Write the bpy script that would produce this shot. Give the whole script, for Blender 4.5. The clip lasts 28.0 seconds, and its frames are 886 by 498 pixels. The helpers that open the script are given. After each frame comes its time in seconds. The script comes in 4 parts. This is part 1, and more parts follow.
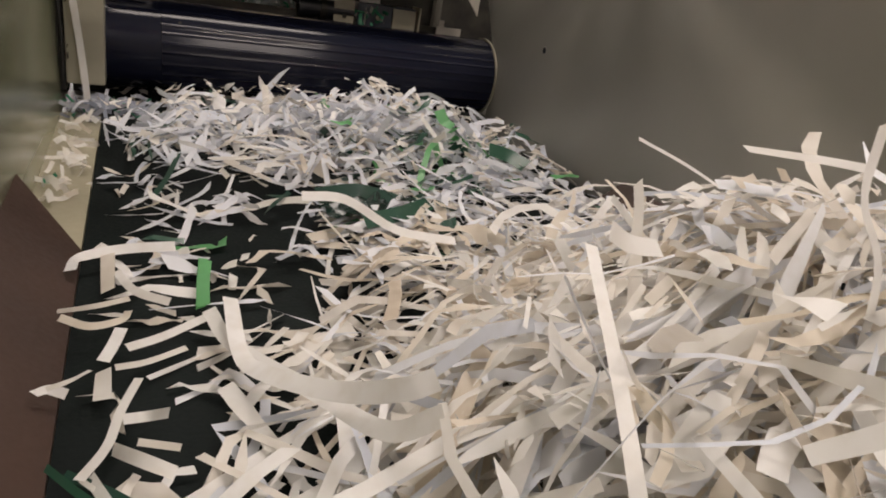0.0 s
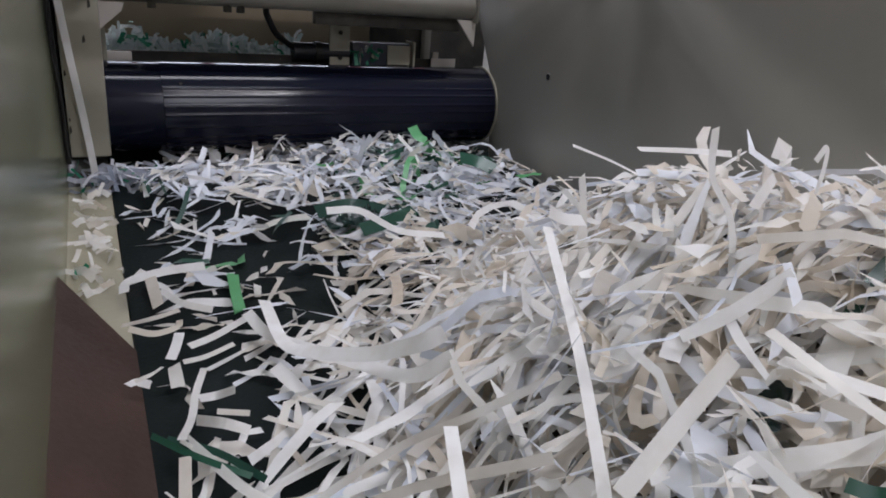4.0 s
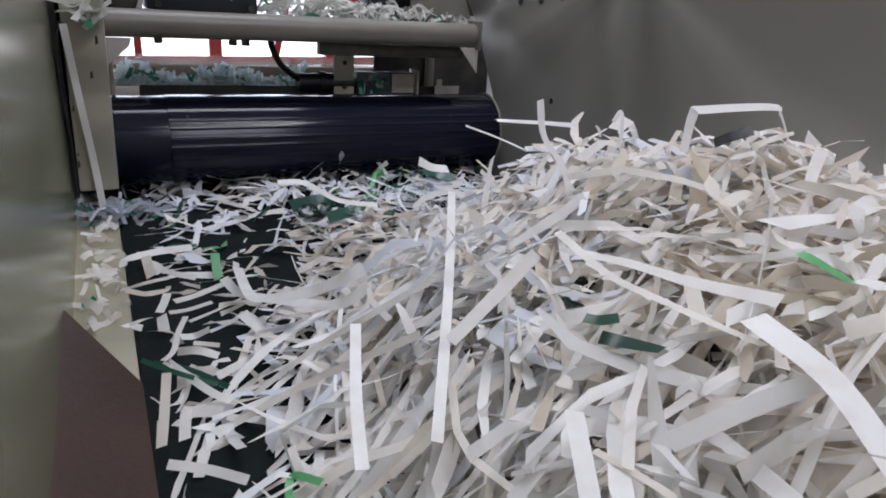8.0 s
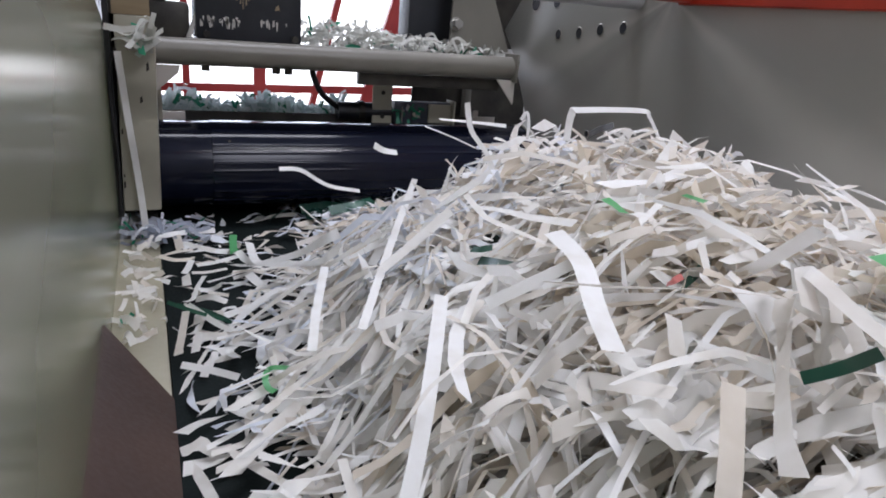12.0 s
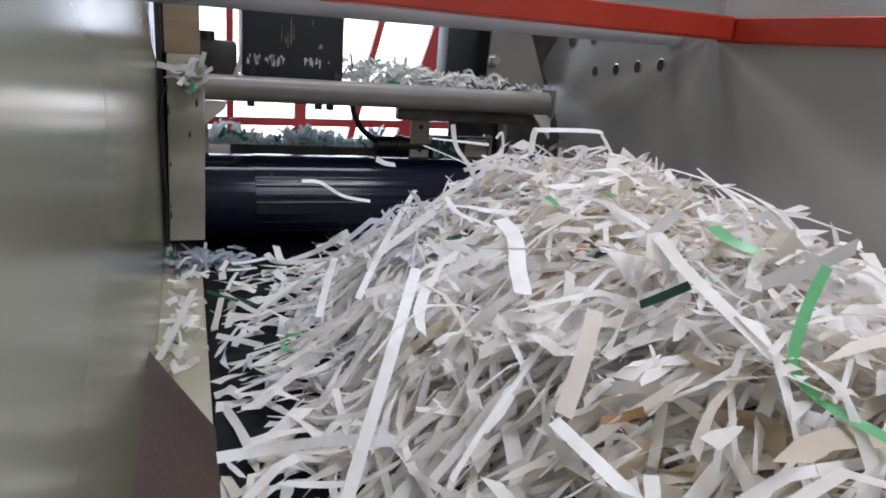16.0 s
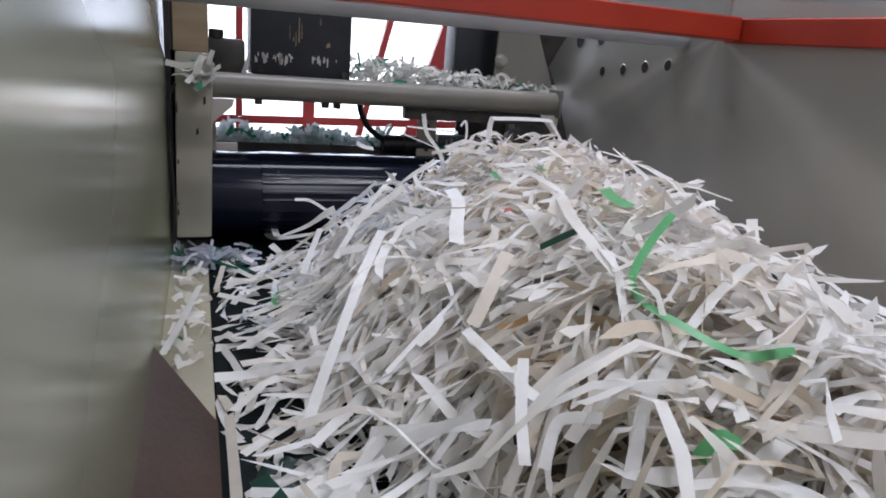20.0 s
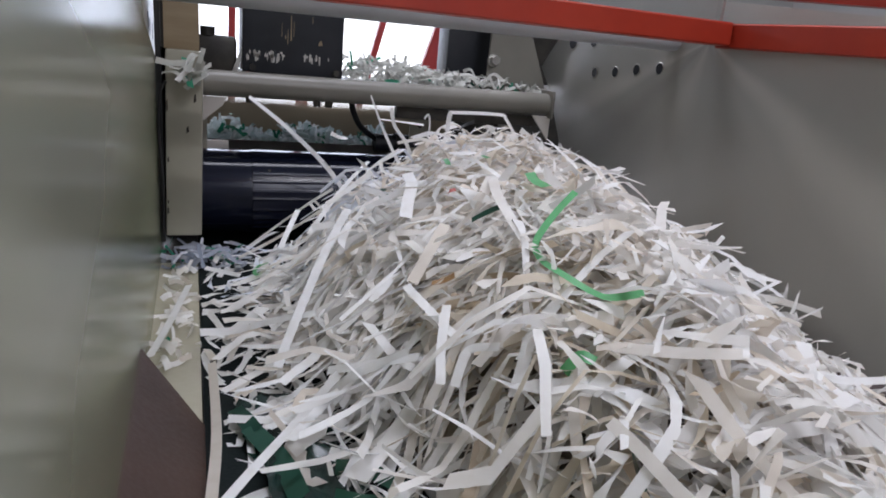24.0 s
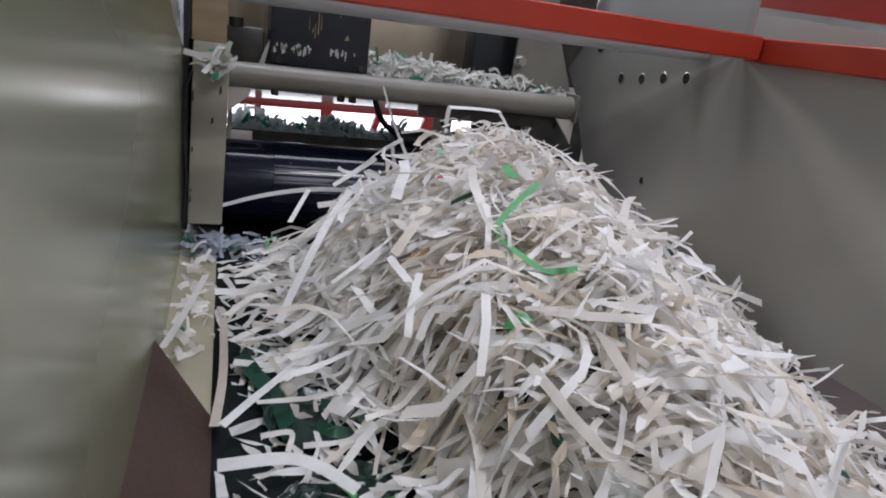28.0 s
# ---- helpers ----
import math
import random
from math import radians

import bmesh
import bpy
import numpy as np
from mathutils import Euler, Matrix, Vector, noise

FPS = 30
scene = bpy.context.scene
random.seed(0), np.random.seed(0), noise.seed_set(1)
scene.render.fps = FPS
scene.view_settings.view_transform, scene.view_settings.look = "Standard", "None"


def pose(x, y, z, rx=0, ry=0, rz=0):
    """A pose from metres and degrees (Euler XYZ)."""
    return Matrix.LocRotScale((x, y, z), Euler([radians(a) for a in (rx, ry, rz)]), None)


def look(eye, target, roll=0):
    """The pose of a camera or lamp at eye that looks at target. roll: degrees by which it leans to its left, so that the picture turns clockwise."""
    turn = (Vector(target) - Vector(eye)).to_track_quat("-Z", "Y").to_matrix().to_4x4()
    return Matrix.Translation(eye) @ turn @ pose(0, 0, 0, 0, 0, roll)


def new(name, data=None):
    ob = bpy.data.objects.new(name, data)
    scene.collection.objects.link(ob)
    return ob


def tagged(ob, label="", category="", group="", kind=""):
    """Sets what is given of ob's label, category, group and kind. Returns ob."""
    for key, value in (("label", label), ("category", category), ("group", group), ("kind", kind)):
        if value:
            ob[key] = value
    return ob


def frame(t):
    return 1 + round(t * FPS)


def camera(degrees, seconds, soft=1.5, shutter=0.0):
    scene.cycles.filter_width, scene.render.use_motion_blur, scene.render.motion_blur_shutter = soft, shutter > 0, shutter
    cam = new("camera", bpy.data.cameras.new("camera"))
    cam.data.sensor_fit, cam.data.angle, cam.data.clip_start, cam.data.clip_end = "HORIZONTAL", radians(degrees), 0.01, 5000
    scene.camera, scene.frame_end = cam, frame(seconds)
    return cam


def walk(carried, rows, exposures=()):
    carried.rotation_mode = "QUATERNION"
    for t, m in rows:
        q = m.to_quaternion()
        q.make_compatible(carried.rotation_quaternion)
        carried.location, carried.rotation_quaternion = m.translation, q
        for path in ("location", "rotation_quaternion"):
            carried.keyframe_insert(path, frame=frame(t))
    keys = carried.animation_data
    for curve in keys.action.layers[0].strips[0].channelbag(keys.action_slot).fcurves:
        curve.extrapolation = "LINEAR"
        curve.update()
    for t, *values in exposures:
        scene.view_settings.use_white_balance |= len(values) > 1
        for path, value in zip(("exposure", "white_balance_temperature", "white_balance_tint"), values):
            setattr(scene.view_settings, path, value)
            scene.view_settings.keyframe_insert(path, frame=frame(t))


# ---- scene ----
# x to the right, y ahead along the belt, z up; the belt's top is z = 0
cam = camera(69.07, 28.0, 1.8, 0.4)
ROWS = [
(0, 0.0237, -1.2027, 0.2896, 66.11, -9.24, -23.31),
(0.5, 0.0220, -1.1884, 0.2880, 66.03, -8.78, -25.74),
(1, 0.0099, -1.1795, 0.2926, 65.02, -8.24, -27.22),
(1.5, 0.0019, -1.1730, 0.3042, 65.40, -7.05, -27.90),
(2, -0.0110, -1.1853, 0.3171, 65.80, -7.25, -27.67),
(2.5, -0.0258, -1.1809, 0.3151, 66.01, -6.59, -27.36),
(3, -0.0321, -1.1706, 0.3168, 66.54, -6.37, -26.76),
(3.5, -0.0347, -1.1457, 0.3220, 66.74, -4.98, -27.48),
(5.5, -0.0366, -1.1349, 0.3243, 68.73, -5.05, -26.82),
(6, -0.0362, -1.1386, 0.3218, 68.88, -4.11, -26.79),
(6.5, -0.0354, -1.1398, 0.3214, 68.96, -4.44, -26.58),
(7, -0.0318, -1.1396, 0.3214, 69.25, -4.00, -26.61),
(7.5, -0.0244, -1.1409, 0.3203, 69.19, -3.46, -27.11),
(8, -0.0328, -1.1375, 0.3215, 69.50, -3.56, -27.18),
(8.5, -0.0378, -1.1371, 0.3209, 69.91, -3.81, -26.75),
(9, -0.0362, -1.1362, 0.3180, 70.33, -4.24, -26.18),
(9.5, -0.0313, -1.1387, 0.3154, 70.52, -4.21, -25.96),
(10, -0.0324, -1.1389, 0.3151, 70.66, -4.37, -25.12),
(10.5, -0.0312, -1.1388, 0.3167, 70.92, -4.20, -24.76),
(11, -0.0330, -1.1390, 0.3194, 71.20, -3.97, -24.66),
(11.5, -0.0332, -1.1405, 0.3198, 71.46, -4.15, -24.35),
(13.5, -0.0359, -1.1445, 0.3254, 73.41, -4.27, -22.31),
(14, -0.0392, -1.1430, 0.3248, 73.59, -4.66, -22.09),
(14.5, -0.0375, -1.1432, 0.3232, 73.67, -4.30, -22.20),
(15, -0.0373, -1.1432, 0.3256, 73.74, -4.01, -22.21),
(15.5, -0.0416, -1.1437, 0.3264, 74.22, -3.91, -21.55),
(16, -0.0412, -1.1438, 0.3250, 74.46, -4.15, -20.93),
(16.5, -0.0389, -1.1446, 0.3237, 74.41, -4.51, -20.88),
(17, -0.0380, -1.1456, 0.3225, 74.23, -4.53, -20.68),
(17.5, -0.0392, -1.1457, 0.3240, 74.43, -4.41, -20.47),
(18, -0.0416, -1.1454, 0.3240, 74.50, -4.62, -20.19),
(18.5, -0.0392, -1.1451, 0.3237, 74.54, -4.46, -20.16),
(19, -0.0373, -1.1463, 0.3232, 74.35, -4.18, -20.59),
(19.5, -0.0365, -1.1473, 0.3222, 74.35, -4.38, -20.37),
(20, -0.0370, -1.1478, 0.3244, 74.40, -4.49, -20.07),
(20.5, -0.0375, -1.1471, 0.3245, 74.43, -4.94, -19.79),
(21, -0.0347, -1.1467, 0.3248, 74.26, -4.91, -19.97),
(21.5, -0.0356, -1.1477, 0.3258, 74.24, -4.88, -20.02),
(23.5, -0.0364, -1.1479, 0.3332, 73.86, -5.31, -20.02),
(24, -0.0327, -1.1484, 0.3347, 73.94, -5.16, -20.48),
(24.5, -0.0342, -1.1494, 0.3392, 74.41, -5.76, -20.54),
(25, -0.0324, -1.1498, 0.3430, 74.37, -5.73, -20.13),
(25.5, -0.0305, -1.1497, 0.3423, 74.30, -5.83, -20.27),
(26, -0.0270, -1.1509, 0.3443, 74.58, -5.77, -20.22),
(26.5, -0.0267, -1.1506, 0.3456, 74.66, -5.76, -20.15),
(27, -0.0235, -1.1515, 0.3463, 74.33, -5.91, -19.47),
(27.5, -0.0203, -1.1502, 0.3483, 74.14, -6.17, -19.08),
(28, -0.0247, -1.1497, 0.3539, 72.71, -7.34, -17.80)
]
EXPOSURES = [(0.0, -0.37, 8400, 16), (1.0, -0.43, 7550, 15), (2.0, -0.49, 6850, 14), (3.5, -0.49, 6600, 14), (6.0, -0.45, 6400, 14), (8.0, -0.43, 6400, 14), (11.0, -0.29, 6350, 14), (15.0, -0.26, 6350, 14), (21.0, -0.38, 6310, 14), (28.0, -0.38, 6370, 14)]
walk(cam, [(t, pose(x, y, z, rx, ry, rz)) for t, x, y, z, rx, ry, rz in ROWS], EXPOSURES)

# ---- light ----
world = bpy.data.worlds.new("hall_daylight")
scene.world = world
world.use_nodes = True
sky = world.node_tree.nodes.new("ShaderNodeTexSky")
sky.sky_type, sky.sun_disc = "NISHITA", False
sky.sun_elevation, sky.sun_rotation = radians(50), radians(200)
world.node_tree.links.new(sky.outputs[0], world.node_tree.nodes["Background"].inputs[0])
world.node_tree.nodes["Background"].inputs[1].default_value = 0.1


def area_lamp(name, m, sx, sy, watts, colour=(1, 1, 1)):
    data = bpy.data.lights.new(name, "AREA")
    data.shape, data.size, data.size_y, data.energy, data.color = "RECTANGLE", sx, sy, watts, colour
    ob = new(name, data)
    ob.matrix_world = m
    return ob


# daylight through the tall window beyond the machine, and through a high window behind the feeder and an added roof
# light, both unseen and set to suit the shading
area_lamp("high_window_daylight", look((0.73, -3.2, 2.2), (0.6, -0.3, 1.6)), 0.74, 1.7, 28, (0.97, 0.98, 1.06))
area_lamp("roof_light_daylight", look((0.2, 0.2, 3.12), (0.2, 0.2, 0)), 1.7, 1.0, 70, (0.955, 0.98, 1.07))
area_lamp("window_daylight", look((0.4, 3.9, 1.2), (0.35, 0, 0.2)), 3.6, 2.0, 75, (0.74, 0.89, 1.2))


# invented lamps out of view, added to brighten the heap and sheets
FILL_LAMPS = ((-0.9, 2.9, 2.75), (2.1, 0.9, 2.95))
for spot in FILL_LAMPS:
    area_lamp("fill_lamp_light", look(spot, (0.5, -0.4, 0.3)), 0.12, 0.12, 24, (0.96, 0.99, 1.04))


TUBE_LAMP = (0.72, -2.2, 2.2)
area_lamp("tube_lamp_light", look(TUBE_LAMP, (0.2, 0, 0.1)), 0.72, 0.06, 17, (0.98, 0.99, 1.03))


# ---- materials ----
def nodes_of(name):
    m = bpy.data.materials.new(name)
    m.use_nodes = True
    nt = m.node_tree
    return m, nt, nt.nodes["Principled BSDF"]


def light_streaks(n, l, tc, ramp, p, corner):
    """Streaks of light that fan downwards from a corner of the sheet, painted into its base colour."""
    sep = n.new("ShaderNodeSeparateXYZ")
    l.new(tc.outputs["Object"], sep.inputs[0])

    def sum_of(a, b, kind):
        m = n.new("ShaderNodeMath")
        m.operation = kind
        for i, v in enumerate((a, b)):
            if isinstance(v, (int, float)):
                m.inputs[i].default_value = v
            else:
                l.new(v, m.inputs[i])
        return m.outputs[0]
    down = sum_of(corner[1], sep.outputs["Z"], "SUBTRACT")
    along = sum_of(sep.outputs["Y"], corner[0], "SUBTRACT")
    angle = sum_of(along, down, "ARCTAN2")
    wobble = n.new("ShaderNodeTexNoise")
    wobble.inputs["Scale"].default_value = 9
    l.new(tc.outputs["Object"], wobble.inputs["Vector"])
    angle = sum_of(angle, sum_of(sum_of(wobble.outputs[0], 0.5, "SUBTRACT"), 0.10, "MULTIPLY"), "ADD")
    streak_ramp = n.new("ShaderNodeValToRGB")
    streak_ramp.color_ramp.interpolation = "EASE"
    e = streak_ramp.color_ramp.elements
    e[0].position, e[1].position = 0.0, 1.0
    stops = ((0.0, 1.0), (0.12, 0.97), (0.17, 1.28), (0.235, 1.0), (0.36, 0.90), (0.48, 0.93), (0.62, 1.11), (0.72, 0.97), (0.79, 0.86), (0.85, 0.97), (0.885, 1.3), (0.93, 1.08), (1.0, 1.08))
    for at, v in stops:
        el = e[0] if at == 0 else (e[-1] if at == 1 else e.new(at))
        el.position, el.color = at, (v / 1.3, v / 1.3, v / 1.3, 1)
    l.new(sum_of(sum_of(angle, math.pi / 2, "ADD"), math.pi, "DIVIDE"), streak_ramp.inputs[0])
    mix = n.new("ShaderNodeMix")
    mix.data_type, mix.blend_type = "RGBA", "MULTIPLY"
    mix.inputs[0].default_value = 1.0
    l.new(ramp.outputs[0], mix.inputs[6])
    l.new(streak_ramp.outputs[0], mix.inputs[7])
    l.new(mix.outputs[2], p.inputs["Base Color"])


def surface(name, a, b, rough=0.5, metal=0.0, scale=8.0, fine=120.0, bump=0.1, spread=0.12, stretch=(1, 1, 1), spec=0.5, wave=0.0, detail=6, fan=None):
    """Two colours mixed by broad stains, a fine grain on the gloss and a slight relief, in object space."""
    m, nt, p = nodes_of(name)
    n, l = nt.nodes, nt.links
    tc = n.new("ShaderNodeTexCoord")
    mp = n.new("ShaderNodeMapping")
    mp.inputs["Scale"].default_value = stretch
    l.new(tc.outputs["Object"], mp.inputs[0])
    big = n.new("ShaderNodeTexNoise")
    big.inputs["Scale"].default_value, big.inputs["Detail"].default_value = scale, detail
    small = n.new("ShaderNodeTexNoise")
    small.inputs["Scale"].default_value, small.inputs["Detail"].default_value = fine, 3
    for t in (big, small):
        l.new(mp.outputs[0], t.inputs["Vector"])
    ramp = n.new("ShaderNodeValToRGB")
    ramp.color_ramp.elements[0].position, ramp.color_ramp.elements[1].position = 0.36, 0.64
    ramp.color_ramp.elements[0].color, ramp.color_ramp.elements[1].color = (*a, 1), (*b, 1)
    l.new(big.outputs[0], ramp.inputs[0])
    l.new(ramp.outputs[0], p.inputs["Base Color"])
    mr = n.new("ShaderNodeMapRange")
    mr.inputs["To Min"].default_value, mr.inputs["To Max"].default_value = max(rough - spread, 0.02), min(rough + spread, 1)
    l.new(small.outputs[0], mr.inputs[0])
    l.new(mr.outputs[0], p.inputs["Roughness"])
    bp = n.new("ShaderNodeBump")
    bp.inputs["Strength"].default_value, bp.inputs["Distance"].default_value = bump, 0.002
    l.new(small.outputs[0], bp.inputs["Height"])
    if wave:
        bw = n.new("ShaderNodeBump")
        bw.inputs["Strength"].default_value, bw.inputs["Distance"].default_value = wave, 0.02
        l.new(big.outputs[0], bw.inputs["Height"])
        l.new(bw.outputs[0], bp.inputs["Normal"])
    l.new(bp.outputs[0], p.inputs["Normal"])
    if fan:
        light_streaks(n, l, tc, ramp, p, fan)
    p.inputs["Metallic"].default_value = metal
    p.inputs["Specular IOR Level"].default_value = spec
    return m


def shred(name, ramp_colours, through_light=0.3, rough=0.45, stain=0.0, clear=0.0):
    """Thin cut strip: each piece takes its own shade; light comes partly through it."""
    m, nt, p = nodes_of(name)
    n, l = nt.nodes, nt.links
    geo = n.new("ShaderNodeNewGeometry")
    info = n.new("ShaderNodeObjectInfo")
    add = n.new("ShaderNodeMath")
    add.operation = "ADD"
    l.new(geo.outputs["Random Per Island"], add.inputs[0])
    l.new(info.outputs["Random"], add.inputs[1])
    wrap = n.new("ShaderNodeMath")
    wrap.operation = "FRACT"
    l.new(add.outputs[0], wrap.inputs[0])
    ramp = n.new("ShaderNodeValToRGB")
    e = ramp.color_ramp.elements
    for i, c in enumerate(ramp_colours):
        at = i / (len(ramp_colours) - 1)
        el = e[0] if i == 0 else (e[-1] if i == len(ramp_colours) - 1 else e.new(at))
        el.position, el.color = at, (*c, 1)
    l.new(wrap.outputs[0], ramp.inputs[0])
    tc = n.new("ShaderNodeTexCoord")
    noise_t = n.new("ShaderNodeTexNoise")
    noise_t.inputs["Scale"].default_value, noise_t.inputs["Detail"].default_value = 60, 4
    l.new(tc.outputs["Object"], noise_t.inputs["Vector"])
    mix = n.new("ShaderNodeMix")
    mix.data_type = "RGBA"
    mix.blend_type = "MULTIPLY"
    mix.inputs[0].default_value = 0.5
    r2 = n.new("ShaderNodeValToRGB")
    r2.color_ramp.elements[0].position, r2.color_ramp.elements[1].position = 0.3, 0.55
    r2.color_ramp.elements[0].color, r2.color_ramp.elements[1].color = (0.86, 0.83, 0.78, 1), (1, 1, 1, 1)
    l.new(noise_t.outputs[0], r2.inputs[0])
    l.new(ramp.outputs[0], mix.inputs[6])
    l.new(r2.outputs[0], mix.inputs[7])
    colour = mix.outputs[2]
    if stain:
        spots = n.new("ShaderNodeTexNoise")
        spots.inputs["Scale"].default_value, spots.inputs["Detail"].default_value = 7, 5
        l.new(tc.outputs["Object"], spots.inputs["Vector"])
        r3 = n.new("ShaderNodeValToRGB")
        r3.color_ramp.elements[0].position, r3.color_ramp.elements[1].position = 0.62, 0.72
        r3.color_ramp.elements[0].color, r3.color_ramp.elements[1].color = (0, 0, 0, 1), (stain, stain, stain, 1)
        l.new(spots.outputs[0], r3.inputs[0])
        m2 = n.new("ShaderNodeMix")
        m2.data_type = "RGBA"
        l.new(r3.outputs[0], m2.inputs[0])
        l.new(colour, m2.inputs[6])
        m2.inputs[7].default_value = (0.33, 0.22, 0.12, 1)
        colour = m2.outputs[2]
    l.new(colour, p.inputs["Base Color"])
    p.inputs["Roughness"].default_value = rough
    tr = n.new("ShaderNodeBsdfTranslucent")
    l.new(colour, tr.inputs[0])
    ms = n.new("ShaderNodeMixShader")
    ms.inputs[0].default_value = through_light
    l.new(p.outputs[0], ms.inputs[1])
    l.new(tr.outputs[0], ms.inputs[2])
    film = ms
    if clear:
        gap = n.new("ShaderNodeBsdfTransparent")
        film = n.new("ShaderNodeMixShader")
        film.inputs[0].default_value = clear
        l.new(ms.outputs[0], film.inputs[1])
        l.new(gap.outputs[0], film.inputs[2])
    l.new(film.outputs[0], n["Material Output"].inputs[0])
    return m


def glow(name, colour, strength):
    m, nt, p = nodes_of(name)
    p.inputs["Base Color"].default_value = (*colour, 1)
    p.inputs["Emission Color"].default_value = (*colour, 1)
    p.inputs["Emission Strength"].default_value = strength
    return m


STRIP = shred("white_strip", [(0.89, 0.865, 0.82), (0.95, 0.945, 0.93), (0.85, 0.80, 0.73), (0.96, 0.96, 0.95), (0.90, 0.875, 0.83), (0.78, 0.71, 0.62), (0.95, 0.935, 0.915)], 0.30, 0.48, 0.28, 0.09)
STRIP_CREAM = shred("cream_strip", [(0.78, 0.70, 0.60), (0.85, 0.785, 0.69), (0.72, 0.63, 0.52)], 0.30, 0.5, 0.4, 0.08)
STRIP_BROWN = shred("stained_and_shaded_strip", [(0.70, 0.62, 0.50), (0.80, 0.73, 0.62), (0.54, 0.43, 0.30)], 0.35, 0.55, 0.6)
STRIP_BRIGHT = shred("clean_white_strip", [(0.96, 0.96, 0.96), (0.94, 0.935, 0.92)], 0.28, 0.4, 0.0, 0.05)
# bluish window daylight, put into the strip colour
STRIP_DAYLIT = shred("daylit_blue_strip", [(0.80, 0.84, 0.91), (0.86, 0.88, 0.93), (0.68, 0.73, 0.82), (0.84, 0.85, 0.88)], 0.26, 0.45)
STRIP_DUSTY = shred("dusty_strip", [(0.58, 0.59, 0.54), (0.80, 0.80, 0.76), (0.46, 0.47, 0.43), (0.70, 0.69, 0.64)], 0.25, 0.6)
# the drum's bluish shadow, put into the colour of the corner shreds
STRIP_SHADE = shred("shade_blue_strip", [(0.26, 0.29, 0.36), (0.46, 0.49, 0.56), (0.18, 0.21, 0.27), (0.58, 0.60, 0.66)], 0.15, 0.5)
STRIP_TEAL = shred("bluish_green_strip", [(0.66, 0.76, 0.77), (0.82, 0.88, 0.90), (0.42, 0.56, 0.56), (0.88, 0.92, 0.94)], 0.42, 0.5)
STRIP_GREEN = shred("green_strip", [(0.10, 0.42, 0.16), (0.16, 0.50, 0.22)], 0.3, 0.3)
STRIP_DARK = shred("dark_green_strip", [(0.012, 0.050, 0.038), (0.022, 0.095, 0.060)], 0.08, 0.3)
STRIP_SEA = shred("sea_green_strip", [(0.02, 0.22, 0.13), (0.04, 0.34, 0.20), (0.02, 0.12, 0.08)], 0.25, 0.35)
FILM = shred("dark_green_film", [(0.004, 0.017, 0.014), (0.007, 0.028, 0.021)], 0.03, 0.22)
STRIP_BLACK = shred("black_scrap", [(0.012, 0.011, 0.011), (0.02, 0.018, 0.018)], 0.02, 0.4)
STRIP_RED = shred("red_scrap", [(0.55, 0.10, 0.09), (0.6, 0.2, 0.18)], 0.2, 0.4)
STRIP_RUST = shred("rust_stained_strip", [(0.30, 0.13, 0.05), (0.42, 0.25, 0.12)], 0.1, 0.7)
# heap core: dark colour stands in for shade in the gaps
CORE_SHADE = surface("heap_gap_shade", (0.10, 0.08, 0.062), (0.22, 0.185, 0.145), 0.8, 0, 40, 220, 0.4)
BELT = surface("belt_rubber", (0.004, 0.007, 0.007), (0.008, 0.012, 0.012), 0.6, 0, 5, 260, 0.15, 0.12, (1, 1, 1), 0.1)
DRUM = surface("dark_drum_paint", (0.007, 0.009, 0.021), (0.012, 0.014, 0.028), 0.12, 0, 3, 60, 0.03, 0.06, (0.15, 4, 4), 0.28)
# fan: light streaks painted into the right sheet's colour
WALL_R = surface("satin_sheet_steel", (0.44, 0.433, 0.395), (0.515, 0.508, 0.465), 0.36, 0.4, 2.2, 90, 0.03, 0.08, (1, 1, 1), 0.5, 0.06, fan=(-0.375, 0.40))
# stretched light and dark colour bands stand in for blurred reflections
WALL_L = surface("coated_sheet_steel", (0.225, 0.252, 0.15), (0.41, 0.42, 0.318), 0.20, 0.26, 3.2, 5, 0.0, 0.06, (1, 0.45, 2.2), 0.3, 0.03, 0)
PAINT = surface("cream_grey_paint", (0.33, 0.315, 0.25), (0.41, 0.39, 0.31), 0.4, 0, 9, 150, 0.08)
BEAM_PAINT = surface("warm_grey_paint", (0.175, 0.165, 0.14), (0.22, 0.208, 0.178), 0.4, 0, 7, 150, 0.06)
LEDGE = surface("beige_ledge_paint", (0.34, 0.315, 0.225), (0.42, 0.39, 0.285), 0.45, 0, 10, 120, 0.08)
RUBBER = surface("brown_rubber", (0.040, 0.020, 0.014), (0.058, 0.030, 0.021), 0.5, 0, 12, 200, 0.12)
BLACK = surface("black_paint", (0.010, 0.012, 0.016), (0.018, 0.020, 0.026), 0.45, 0, 14, 130, 0.1)
CHIPPED = surface("bare_metal_chip", (0.5, 0.48, 0.44), (0.62, 0.6, 0.56), 0.5, 0.3, 40, 200, 0.1)
SLATE = surface("slate_paint", (0.035, 0.045, 0.065), (0.06, 0.072, 0.095), 0.45, 0, 14, 130, 0.08)
DARK_STEEL = surface("oily_dark_steel", (0.035, 0.033, 0.030), (0.07, 0.065, 0.055), 0.5, 0.6, 20, 150, 0.15)
STEEL = surface("bare_steel", (0.42, 0.41, 0.38), (0.52, 0.51, 0.48), 0.36, 0.8, 15, 140, 0.08)
RED = surface("red_paint", (0.36, 0.030, 0.013), (0.43, 0.042, 0.019), 0.38, 0, 11, 120, 0.06)
RED_DEEP = surface("guard_red_paint", (0.34, 0.03, 0.03), (0.42, 0.045, 0.04), 0.4, 0, 11, 120, 0.06)
PIPE = surface("grey_pipe_paint", (0.33, 0.35, 0.36), (0.40, 0.42, 0.43), 0.35, 0, 9, 130, 0.05)
